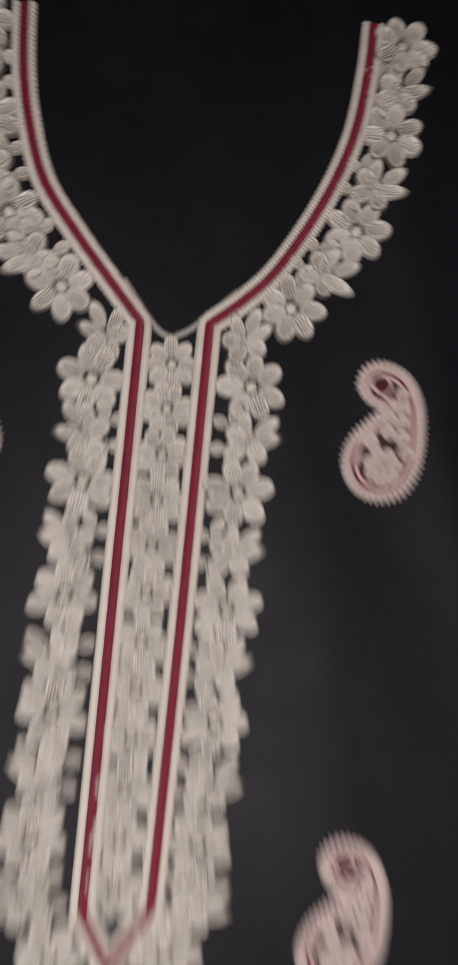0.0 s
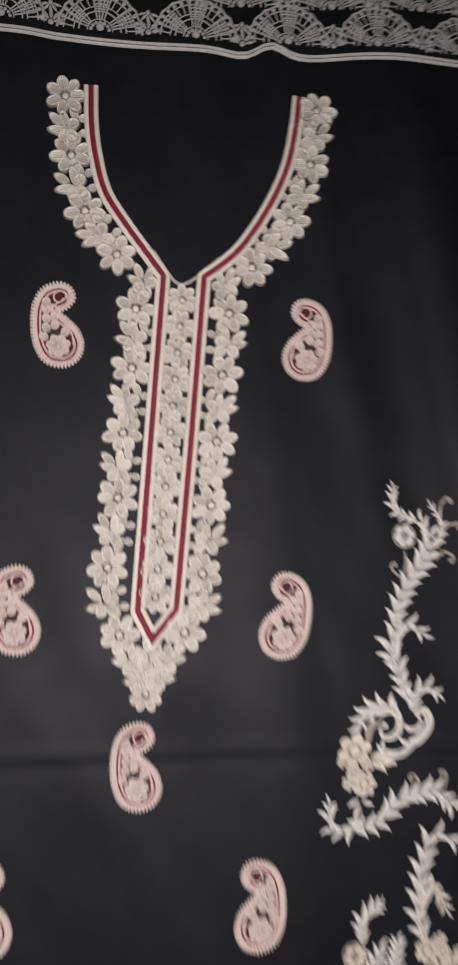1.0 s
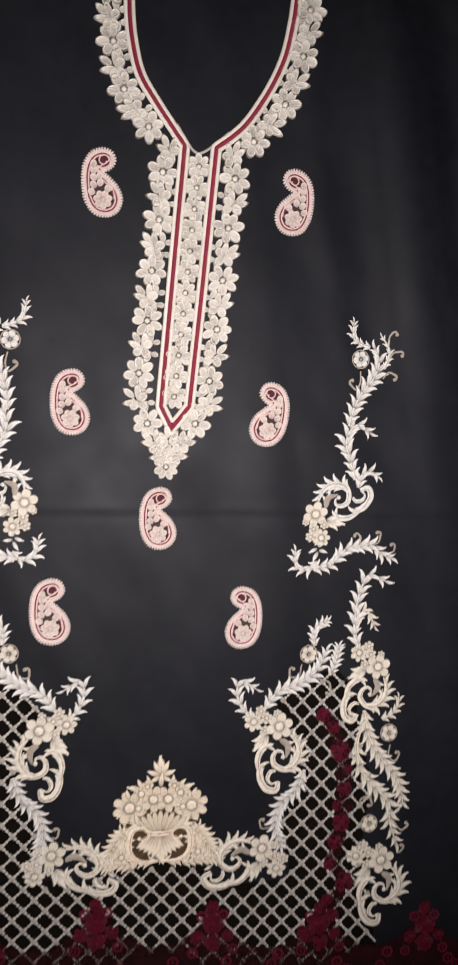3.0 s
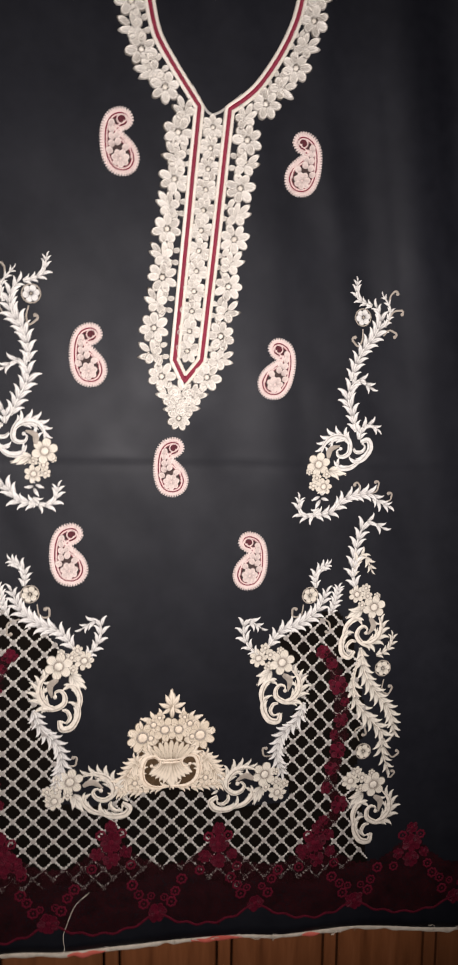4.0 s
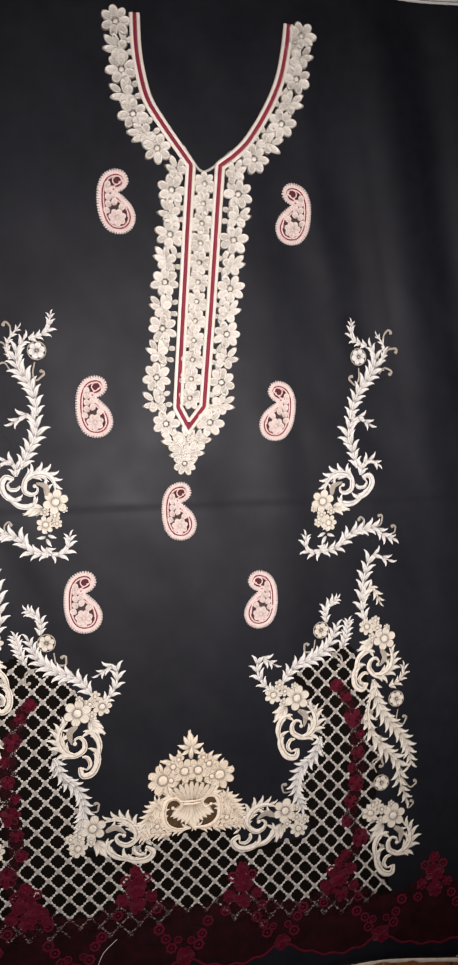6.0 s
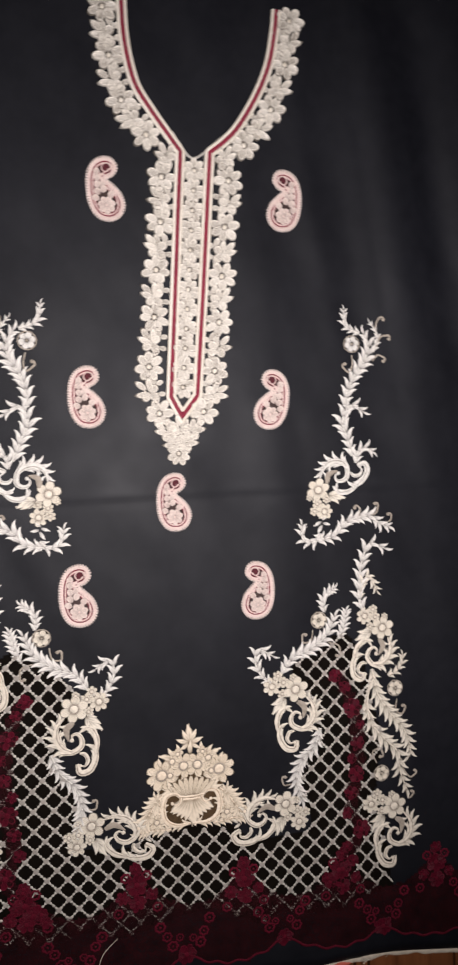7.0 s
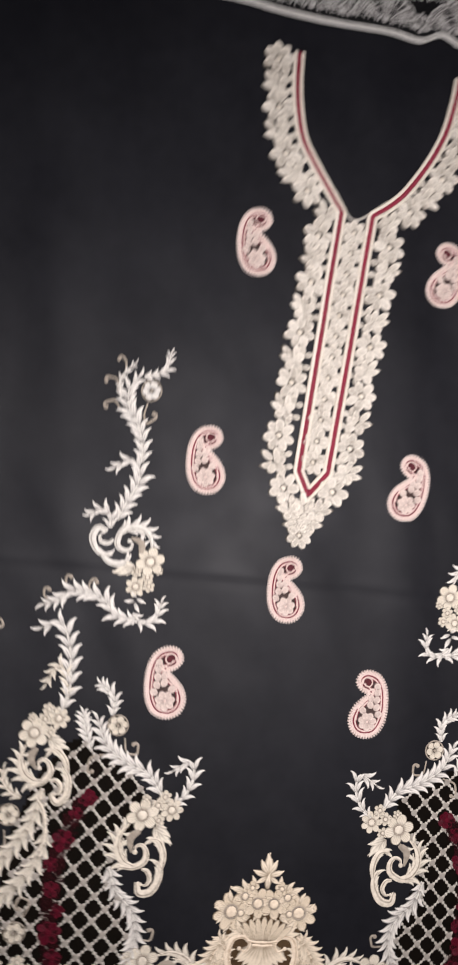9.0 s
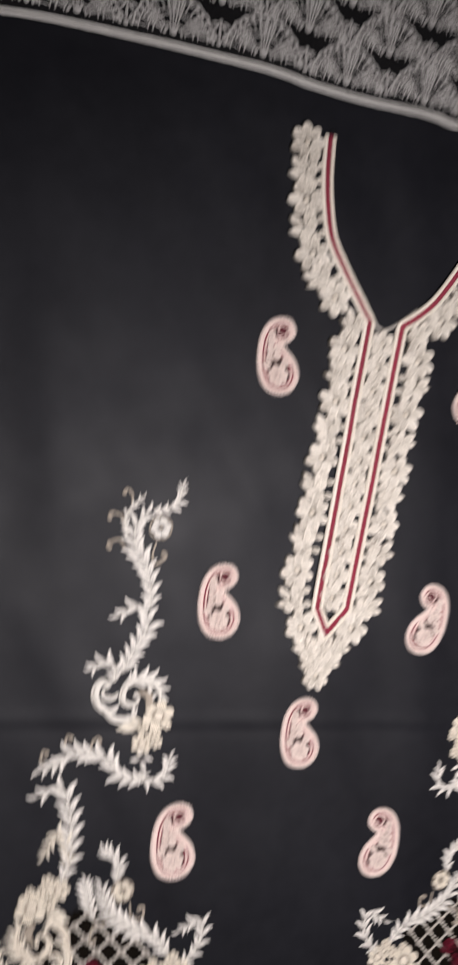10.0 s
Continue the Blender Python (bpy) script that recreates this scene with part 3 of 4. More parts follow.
def paisley():
    """A paisley patch: pink stitched border with a beaded edge, red lines inside it, a coiled head and a posy."""
    u = 0.00067
    outline = [complex(x, -y) * u for x, y in ((5, -48), (-12, -42), (-23, -25), (-27, 0), (-25, 24), (-15, 42), (3, 48), (19, 42), (27, 26), (23, 8), (11, -7), (3, -15), (14, -20), (22, -30), (18, -43))]
    edge = curve(outline, 0.0012, True)
    flat = dict(drape=False)

    def band(far, wide, high, base, material, name, label=""):
        return part(name, Build().sweep(inset(edge, far), wide, high, base, 4, closed=True, **flat), material, body, label)

    body = part("paisley", Build().sweep(inset(edge, 0.0018), 0.0040, 0.0013, 0.0006, 4, closed=True, **flat), PINK, kameez)
    part("ground", Build().area(inset(edge, 0.0015), 0.0003, False, 0.0002), PATCH, body, "dusky net ground inside the paisley")
    beads = Build()
    ring = curve(outline, 0.0027, True)
    for i, p in enumerate(ring):
        d = ring[(i + 1) % len(ring)] - ring[i - 1]
        beads.dome(p, 0.0012, 0.0020, 0.0006, 6, False, 1.9, angle(d) + math.pi / 2)
    tagged(part("beaded_edge", beads, PICOT, body, "pinkish cream beaded picot edge"), kind="stuff")
    band(0.0043, 0.0013, 0.0009, 0.0008, REDLINE, "red_line", "dull red stitched line")
    band(0.0057, 0.0017, 0.0010, 0.0008, PINK, "inner_band")
    band(0.0069, 0.0009, 0.0009, 0.0008, REDLINE, "red_line")
    c = complex(6, 31) * u
    part("coil_ground", Build().dome(c, 0.0060, 0.0005, 0.0010, 14, False), WINE, body, "dark wine middle of the coil")
    coil = [c + complex(math.cos(a), math.sin(a)) * (0.0078 - 0.00062 * (a + 2.4)) for a in [0.45 * k - 2.4 for k in range(20)]]
    part("coil", Build().sweep(curve(coil, 0.0010), lambda q: 0.0019 - 0.0006 * q, 0.0012, 0.0014, 3, **flat), PINK, body, "pale pink coiled cord")
    spine = [coil[0], complex(-5, 20) * u, complex(2, 10) * u, complex(10, 0) * u, complex(16, -11) * u, complex(17, -25) * u]
    part("spine", Build().sweep(curve(spine, 0.0015), lambda q: 0.0034 - 0.0022 * q, 0.0010, 0.0011, 3, **flat), PINK, body, "pale pink cord from the coil")
    part("red_line", Build().sweep([p + 0.0018j - 0.0008 for p in curve(spine, 0.0015)], 0.0010, 0.0010, 0.0013, 3, **flat), REDLINE, body)

    def lay(name, mesh, p, a, long, wide):
        ob = part(name, mesh, None, body)
        ob.matrix_basis = Matrix.Translation((p.real, p.imag, 0.0008)) @ Matrix.Rotation(a, 4, "Z") @ Matrix.Diagonal((long, wide, 0.006, 1))

    f = complex(0, -25) * u
    for k in range(7):
        a = 0.9 * k + 0.2
        lay("petal", POSY_PETAL, f + 0.0010 * complex(math.cos(a), math.sin(a)), a, 0.0086, 0.0100)
    part("posy_knot", Build().dome(f, 0.0018, 0.0016, 0.0008, 8, False), PINK, body)
    for x, y, a in ((-8, -8, 2.2), (-4, -6, 1.2), (-8, 2, 2.0), (-5, 4, 1.0), (-9, 12, 1.7), (5, -14, 0.9), (-10, -16, 2.6), (-11, 21, 1.3)):
        lay("bud_leaf", POSY_PETAL, complex(x, y) * u, a, 0.0082, 0.0098)
    return body


first_paisley = paisley()
rest = []
for (x, y, turn, size, flip) in [(-61, 90, -4, 1.03, 1), (142, 79, 8, 1.03, -1), (-96, -132, -2, 1.02, 1), (116, -145, 12, 1.03, -1), (-6, -255, -2, 1, 1), (-120, -351, -2, 1.06, 1), (88, -366, 4, 1.03, -1)]:
    z = max(rise(x / 1000 + dx, y / 1000 + dy) for dx in (-0.017, 0, 0.017) for dy in (-0.03, -0.015, 0, 0.015, 0.03))
    place = Matrix.Translation((x / 1000, y / 1000, z)) @ Matrix.Rotation(radians(-turn), 4, "Z") @ Matrix.Diagonal((size * flip, size, size, 1))
    if x < 0 and not rest:
        rest.append(place)
        first_paisley.matrix_basis = place
    else:
        one = copy_thing(first_paisley, pose(0, 0, 0))
        one.matrix_basis = place
        rest.append(place)


# ---- printed sprays, scrolls and flowers ----
MIRROR = {"a": (complex(-0.9669, 0.1318), complex(75.6877, 2.8626), complex(-0.0014, -0.0892)), "b": (complex(-0.9701, 0.0908), complex(13.7929, 0.4042), complex(0.0366, 0.0273)), "c": (complex(-0.9851, 0.0577), complex(3.1949, 6.5086), complex(0.0248, 0.0337)), "d": (complex(-0.9988, 0.1159), complex(28.8633, -31.2325), complex(-0.0410, 0.0577))}


def frond(ink, rows, long=11.0, count=8, spread=0.75, side=None, stem=1.6, both=True, plume=1):
    """A feathered acanthus spray: a tapered body with lobes that curl out on both sides and one at its tip. long in millimetres."""
    mesh, _, scroll_ink, _ = INK[ink]
    pts = curve(mm(rows, side), 0.0012)
    stalk = part("spray", Build().sweep(pts, lambda u: (0.0032 + 0.0007 * stem) * (1.0 - 0.68 * u), 0.0006, 0.0005, 3), scroll_ink, kameez)
    n = len(pts)
    count = max(4, round(0.92 * count))
    for k in range(count):
        u = (k + 0.15) / count
        i = min(n - 2, int(u * (n - 1)))
        d = pts[i + 1] - pts[i]
        size = 1.50 * long / 1000 * (0.74 + 0.40 * math.sin(math.pi * min(1, 0.15 + 0.78 * u))) * (1.0 if u < 0.72 else 1.0 - 0.9 * (u - 0.72)) * random.uniform(0.92, 1.08)
        for s in ((1, -1) if both else (plume,)):
            a = angle(d) + s * (0.34 * spread + 0.10 + random.uniform(-0.08, 0.08))
            put("leaf", mesh[0 if s > 0 else 1], stalk, pts[i] + s * 0.0006j * d / abs(d), a, size, size * 0.98, 0.0006 + 0.00012 * (k % 3), 0.008)
    e = pts[-1] - pts[-4]
    bent = (e.conjugate() * (pts[-4] - pts[max(0, n - 9)])).imag < 0
    put("leaf", mesh[0 if bent else 1], stalk, pts[-3], angle(e), long / 1000 * 1.15, long / 1000 * 1.0, 0.0009, 0.008)
    return stalk


def scroll(ink, rows, wide=4.0, side=None, ball=True):
    """A crescent scroll that swells, tapers and curls up to a small ball, with acanthus lobes on its outer side."""
    pts = curve(mm(rows, side), 0.0010)
    w = wide / 1000
    b = Build().sweep(pts, lambda u: w * (0.30 + 0.82 * math.sin(math.pi * min(1.0, 0.04 + 0.96 * u) ** 0.85)), 0.0007, 0.0009, 4)
    if ball:
        b.dome(pts[-1], w * 0.36, 0.0010, 0.0010, 8)
    body = part("scroll", b, INK[ink][2], kameez)
    n = len(pts)
    lobes = max(2, round(n * 0.0010 * 0.55 / 0.0062))
    for k in range(lobes):
        i = min(n - 3, int(n * 0.55 * (k + 0.2) / lobes))
        d, e = pts[i + 1] - pts[i], pts[min(n - 1, i + 8)] - pts[min(n - 2, i + 7)]
        s = -1 if (d.conjugate() * e).imag > 0 else 1
        size = w * random.uniform(1.9, 2.3)
        put("leaf", INK[ink][0][0 if s > 0 else 1], body, pts[i] + s * 1j * d / abs(d) * w * 0.10, angle(d) + s * 0.28, size, size * 0.95, 0.0007, 0.006)
    return body


def twig(ink, rows, side=None):
    """A thin taupe tendril with a round bud."""
    pts = curve(mm(rows, side), 0.0012)
    d, e = pts[-1] - pts[-2], pts[len(pts) // 2] - pts[len(pts) // 2 - 1]
    bend = 1 if (e.conjugate() * d).imag > 0 else -1
    d, p = d / abs(d), pts[-1]
    for k in range(6):
        d *= complex(math.cos(0.42), bend * math.sin(0.42))
        p += d * (0.0012 - 0.00006 * k)
        pts.append(p)
    return part("tendril", Build().sweep(pts, lambda u: 0.0016 + 0.0012 * u, 0.0006, 0.0005, 3).dome(pts[-1], 0.0022, 0.0008, 0.0006, 8), TAUPE, kameez)


def rosette(ink, x, y, r, side=None, petals=5, turn=0.0):
    """A printed flower: heart-shaped petals round a ringed eye. x, y, r in millimetres."""
    mesh = INK[ink][1]
    p, r = mm([(x, y)], side)[0], 1.14 * r / 1000
    eye = part("rosette", Build().dome(p, r * 0.29, 0.0007, 0.0014, 10), INK[ink][2], kameez)
    ring = [p + r * 0.36 * complex(math.cos(a), math.sin(a)) for a in [2 * math.pi * k / 14 for k in range(14)]]
    part("ring", Build().sweep(ring, 0.10 * r, 0.0005, 0.0015, 3, closed=True), TAUPE, eye)
    for k in range(petals):
        a = turn + 2 * math.pi * k / petals
        put("petal", mesh, eye, p + 0.22 * r * complex(math.cos(a), math.sin(a)), a, r * 0.86, r * 1.02 * 5 / petals, 0.0007 + 0.0002 * (k % 2), 0.008)
    return eye


def medallion(ink, x, y, side=None, r=10.6):
    """A flower inside a taupe ring."""
    p, r = mm([(x, y)], side)[0], r / 1000
    hoop = part("medallion", Build().sweep([p + 0.92 * r * complex(math.cos(a), math.sin(a)) for a in [2 * math.pi * k / 24 for k in range(24)]], 0.13 * r, 0.0006, 0.0006, 3, closed=True), TAUPE, kameez)
    part("ground", Build().area([p + 0.85 * r * complex(math.cos(a), math.sin(a)) for a in [2 * math.pi * k / 18 for k in range(18)]], 0.0003, thick=0.0001), GROUND, hoop)
    for k in range(6):
        a = 1.047 * k + 0.2
        put("petal", INK[ink][1], hoop, p + 0.16 * r * complex(math.cos(a), math.sin(a)), a, r * 0.74, r * 0.86, 0.0008 + 0.0002 * (k % 2), 0.008)
    part("eye", Build().dome(p, 0.15 * r, 0.0008, 0.0013, 8), TAUPE, hoop)
    return hoop


def leafage(ink, rows, wide=1.15, side=None):
    """Loose leaves: rows of root and tip, two by two, on one short stem."""
    pts = mm(rows, side)
    mesh = INK[ink][0]
    hub = part("leaf_sprig", Build().sweep([pts[0], (pts[0] + pts[1]) / 2, pts[1]], 0.001, 0.0005, 0.0004, 3), INK[ink][2], kameez)
    for k in range(0, len(pts) - 1, 2):
        d = pts[k + 1] - pts[k]
        put("leaf", mesh[2 + (k // 2) % 2], hub, pts[k], angle(d), abs(d), abs(d) * wide, 0.0008 + 0.0001 * (k % 4), 0.008)
    return hub


def cluster(ink, eye, coil, side=None, flip=False, leaf_ink=None):
    """The posy that returns all over the print: a large rosette and small flowers, a leaf sprig, an acanthus flank, and a pair of
    volutes. eye and coil are the millimetre places of the rosette and of the low volute."""
    leaf_ink = leaf_ink or ink
    own = complex(-8, -80)
    turn = (complex(*coil) - complex(*eye)) / (own.conjugate() if flip else own)
    unit = abs(turn)

    def at(*pairs):
        out = []
        for x, y in pairs:
            z = complex(x, y)
            z = complex(*eye) + turn * (z.conjugate() if flip else z)
            out.append((z.real, z.imag))
        return out

    def arc(points, wide, lobes=(), ball=True, out=1, tone=None):
        """A crescent that swells and tapers, with curled lobes; lobes: (place along it, length) on the side out."""
        pts = curve(mm(at(*points), side), 0.0010)
        w = wide * unit / 1000
        b = Build().sweep(pts, lambda u: w * (0.28 + 0.85 * math.sin(math.pi * min(1.0, 0.06 + 0.94 * u) ** 0.8)), 0.0008, 0.0011, 4)
        if ball:
            b.dome(pts[-1], w * 0.42, 0.0011, 0.0012, 9)
        body = part("scroll", b, tone or INK[leaf_ink][2], kameez)
        s = out * (-1 if flip else 1) * (-1 if side else 1)
        for u, size in lobes:
            i = min(len(pts) - 2, int(u * (len(pts) - 1)))
            d = pts[i + 1] - pts[i]
            size *= 1.2 * unit / 1000
            put("leaf", INK[leaf_ink][0][0 if s > 0 else 1], body, pts[i] + s * 0.05j * w * d / abs(d), angle(d) + s * 0.30, size, size * 0.95, 0.0010, 0.008)
        return body

    # the taupe leaf in the middle
    arc([(2, -20), (14, -30), (12, -48)], 9, [(0.2, 15), (0.45, 14)], False, 1, TAUPE)
    # inner volute, low volute with its small counter curl, and the crescent round it
    arc([(26, -66), (8, -66), (-6, -58), (-8, -46), (-2, -38), (6, -40), (7, -47)], 8, (), True)
    arc([(-3, -68), (-11, -70), (-15, -80), (-10, -88), (-3, -87)], 6, (), True)
    arc([(2, -84), (-2, -98), (-16, -96), (-26, -82), (-29, -68), (-24, -56)], 9.5, [(0.42, 18), (0.58, 20), (0.74, 20), (0.88, 16)], False, -1)
    arc([(-30, -66), (-31, -48), (-24, -32), (-10, -30)], 8, [(0.30, 18), (0.48, 19), (0.66, 18), (0.84, 14)], False, -1)
    # acanthus flank
    arc([(6, -66), (22, -60), (31, -44), (28, -26), (16, -12)], 9, [(0.0, 20), (0.12, 22), (0.26, 22), (0.40, 22), (0.54, 20), (0.68, 18), (0.82, 16)], False, -1)
    arc([(16, -60), (26, -46), (23, -30)], 4, [(0.1, 13), (0.35, 13), (0.6, 12)], False, 1)
    # flowers and the sprig
    k = unit
    leafage(ink, at((-19, -15), (-40, -37), (-18, -15), (-41, -24), (-20, -14), (-30, -40), (-18, -13), (-20, -33), (-20, -12), (-34, -16), (-46, 6), (-52, 14), (-44, 12), (-44, 24), (-34, 16), (-28, 28)), side=side)
    rosette(ink, *at((0, 0))[0], 18 * k, side, 6, 0.3)
    rosette(ink, *at((-39, 8))[0], 13 * k, side, 7)
    for x, y, r in ((-29, 24, 7.5), (-20, 13, 8), (-22, -6, 7), (-4, 20, 5.5)):
        rosette(ink, *at((x, y))[0], r * k, side, 6, 0.4)


def upper_spray(side):
    """The spray beside the waist: medallion, two fronds, a posy with volutes, and a low frond."""
    k = "ivory"
    frond(k, [(229, -71), (218, -67), (210, -60), (210, -42)], 6.5, 6, 0.6, side)
    medallion(k, 218, -84, side)
    twig(k, [(218, -97), (218, -109), (213, -117), (206, -111)], side)
    frond(k, [(206, -157), (210, -141), (220, -121), (234, -104), (240, -86), (234, -71)], 11, 11, 0.7, side)
    frond(k, [(245, -94), (251, -79), (249, -69), (241, -57)], 5, 5, 0.6, side)
    twig(k, [(249, -69), (251, -59), (255, -54)], side)
    twig(k, [(250, -88), (255, -77), (264, -75)], side)
    twig(k, [(244, -105), (251, -98), (259, -101)], side)
    frond(k, [(213, -216), (208, -196), (203, -177), (207, -163), (217, -156), (231, -165)], 11, 10, 0.7, side)
    frond(k, [(217, -225), (220, -213), (230, -208), (241, -214)], 8.5, 5, 0.7, side)
    cluster("cream", (168, -254), (219, -235), side, False, k)
    leafage(k, [(170, -292), (160, -296), (172, -294), (182, -296), (171, -296), (164, -306), (171, -290), (178, -286)], side=side)
    frond(k, [(163, -314), (185, -310), (201, -296), (217, -291), (233, -290), (245, -300), (258, -306)], 10.5, 13, 0.65, side)
    frond(k, [(170, -307), (158, -315), (146, -310), (145, -292)], 8.5, 6, 0.7, side)
    twig(k, [(218, -290), (220, -281), (218, -277)], side)
    twig(k, [(231, -290), (241, -287), (244, -278)], side)
    twig(k, [(251, -300), (259, -298), (261, -292)], side)


def side_column(side):
    """The tall border beside the lattice: fronds, posies, scrolls and two medallions, top to bottom."""
    k = "cream"
    frond("ivory", [(219, -404), (215, -388), (216, -367), (220, -345), (231, -324), (252, -332)], 11, 10, 0.7, side)
    frond(k, [(215, -392), (219, -373), (229, -364), (239, -384)], 8, 6, 0.7, side)
    cluster(k, (243, -429), (214, -477), side)
    frond(k, [(248, -490), (258, -486), (267, -476), (268, -464)], 7, 5, 0.7, side)
    medallion(k, *[(257, -507)][0], side)
    twig(k, [(259, -521), (257, -535), (265, -541), (270, -534)], side)
    frond(k, [(227, -479), (233, -510), (247, -535), (267, -562), (275, -590), (271, -598)], 12, 14, 0.6, side)
    frond(k, [(218, -518), (222, -544), (238, -567), (258, -590), (260, -614), (269, -641)], 12, 13, 0.65, side)
    scroll(k, [(232, -488), (223, -501), (219, -524), (227, -544)], 3.4, side, False)
    medallion(k, *[(235, -613)][0], side)
    twig(k, [(229, -599), (224, -585), (234, -581), (238, -589)], side)
    twig(k, [(263, -610), (273, -624), (281, -621)], side)
    twig(k, [(266, -637), (271, -651), (277, -647)], side)
    cluster(k, (250, -658), (242, -720), side)


def bracket(side):
    """The inner bracket of the border: a frond with a medallion, a posy with a curled leaf, scrolls, and a low frond."""
    k = "cream"
    frond("ivory", [(169, -402), (169, -385), (184, -373)], 8, 6, 0.6, side)
    medallion(k, *[(162, -411)][0], side)
    twig(k, [(154, -422), (151, -435), (141, -436), (140, -428)], side)
    frond("ivory", [(112, -471), (126, -454), (149, -445), (171, -431), (183, -407)], 11, 12, 0.65, side)
    frond("ivory", [(187, -436), (193, -421), (198, -402)], 8, 6, 0.6, side)
    twig(k, [(173, -440), (186, -445), (188, -456)], side)
    frond("ivory", [(99, -481), (88, -470), (81, -453), (85, -438), (104, -449)], 9, 8, 0.75, side)
    cluster(k, (129, -492), (121, -552), side)
    frond("ivory", [(158, -544), (149, -565), (132, -583), (125, -605), (132, -634)], 11, 13, 0.65, side)
    twig(k, [(123, -609), (110, -610), (107, -602)], side)


def low_bracket(side):
    """The low end of the border next to the vase: a posy with volutes."""
    k = "cream"
    cluster(k, (110, -633), (57, -660), side, True)
    leafage(k, [(49, -646), (43, -639), (52, -647), (44, -652), (60, -640), (50, -632)], side=side)


for half in (None, "mirror"):
    upper_spray(MIRROR["a"] if half else None)
    side_column(MIRROR["b"] if half else None)
    bracket(MIRROR["c"] if half else None)
    low_bracket(MIRROR["d"] if half else None)


# ---- vase motif over the hem ----
def vase():
    """An urn of flowers between leaves, drawn about its own middle line."""
    top, foot = mm([(-3, -517), (-6, -640)])
    up = (top - foot) / 166
    right = up * -1j

    def at(x, y):
        q = foot + right * x + up * y
        return (q.real * 1000, q.imag * 1000)

    k = "gold"
    back = [(-40, 4), (40, 4), (66, 14), (50, 60), (44, 96), (20, 116), (-20, 116), (-44, 96), (-50, 60), (-66, 14)]
    part("motif_ground", Build().sheet(mm([at(*q) for q in back]), 0.0003, 0.0025), BROWN, kameez)
    leafage(k, [at(*q) for q in ((0, 138), (0, 168), (0, 140), (-13, 158), (0, 140), (13, 158), (-2, 138), (-22, 143), (2, 138), (22, 143), (-2, 136), (-16, 126), (2, 136), (16, 126), (0, 120), (0, 142))])
    for s in (-1, 1):
        for x, y, r, n in ((11, 101, 13, 7), (46, 90, 16, 8), (29, 110, 9, 6), (33, 88, 8, 6), (20, 121, 6, 5)):
            rosette(k, *at(s * x, y), r, None, n, 0.3)
        leafage(k, [at(s * x, y) for x, y in ((30, 116), (50, 122), (26, 118), (36, 132), (16, 122), (20, 138), (52, 96), (70, 94), (52, 86), (66, 76), (46, 102), (52, 118), (44, 76), (56, 64), (20, 84), (34, 76), (8, 90), (16, 78), (60, 90), (66, 104))])
        frond(k, [at(s * 46, 58), at(s * 58, 46), at(s * 70, 28), at(s * 82, 10)], 12, 9, 0.85)
        frond(k, [at(s * 60, 2), at(s * 54, 20), at(s * 50, 40), at(s * 58, 58)], 9, 7, 0.8)
        frond(k, [at(s * 34, 1), at(s * 50, 2), at(s * 66, 4), at(s * 92, 2)], 8, 8, 0.7)
        scroll(k, [at(s * 2, 5), at(s * 26, 5), at(s * 42, 16), at(s * 46, 36), at(s * 40, 54), at(s * 26, 57), at(s * 17, 48), at(s * 22, 38), at(s * 31, 42)], 5.8)
        rosette(k, *at(s * 57, 16), 8, None, 5, 0.1)
        rosette(k, *at(s * 86, 12), 6, None, 6, 0.1)
        leafage(k, [at(s * x, y) for x, y in ((24, 58), (46, 70), (28, 60), (40, 80), (22, 60), (50, 60))])
    bowl = part("bowl", Build().sweep(mm([at(-20, 52), at(-8, 50), at(8, 50), at(20, 52)]), 0.0034, 0.0008, 0.001), GOLD_SCROLL, kameez, "gold-cream printed urn")
    for i in (-4, 4, -3, 3, -2, 2, -1, 1, 0):
        root, tip = mm([at(i * 3.2, 50), at(i * 9.6, 84 - 1.1 * abs(i) ** 1.7)])
        put("gadroon", INK[k][1], bowl, root, angle(tip - root), abs(tip - root) * 1.05, 0.0078, 0.0011, 0.008)
    part("foot", Build().sweep(mm([at(-14, 46), at(0, 45), at(14, 46)]), 0.003, 0.0008, 0.001), GOLD_SCROLL, bowl)
    fan = [(0, 46), (0, -1)]
    for x in (-7, 7, -14, 14, -21, 21, -28, 28, -33, 33):
        fan += [(x * 0.3, 45), (x, 6 + abs(x) * 0.55)]
    leafage(k, [at(*q) for q in fan], 1.5)


vase()


# ---- lattice ----
FIELD = mm([(45, -647), (64, -670), (99, -671), (138, -672), (143, -660), (128, -627), (121, -603), (141, -569), (152, -538), (141, -495), (123, -465), (161, -439), (196, -428), (218, -466), (227, -525), (238, -565), (226, -634), (238, -700), (246, -765), (200, -770), (172, -782), (135, -778), (101, -765), (72, -779), (44, -762), (14, -746), (-26, -746), (-68, -756), (-100, -759), (-131, -744), (-166, -746), (-205, -750), (-239, -729), (-277, -689), (-280, -639), (-262, -559), (-258, -504), (-232, -439), (-208, -411), (-187, -401), (-151, -434), (-119, -471), (-149, -502), (-157, -532), (-127, -591), (-132, -615), (-154, -639), (-120, -647), (-77, -653), (-59, -630)])


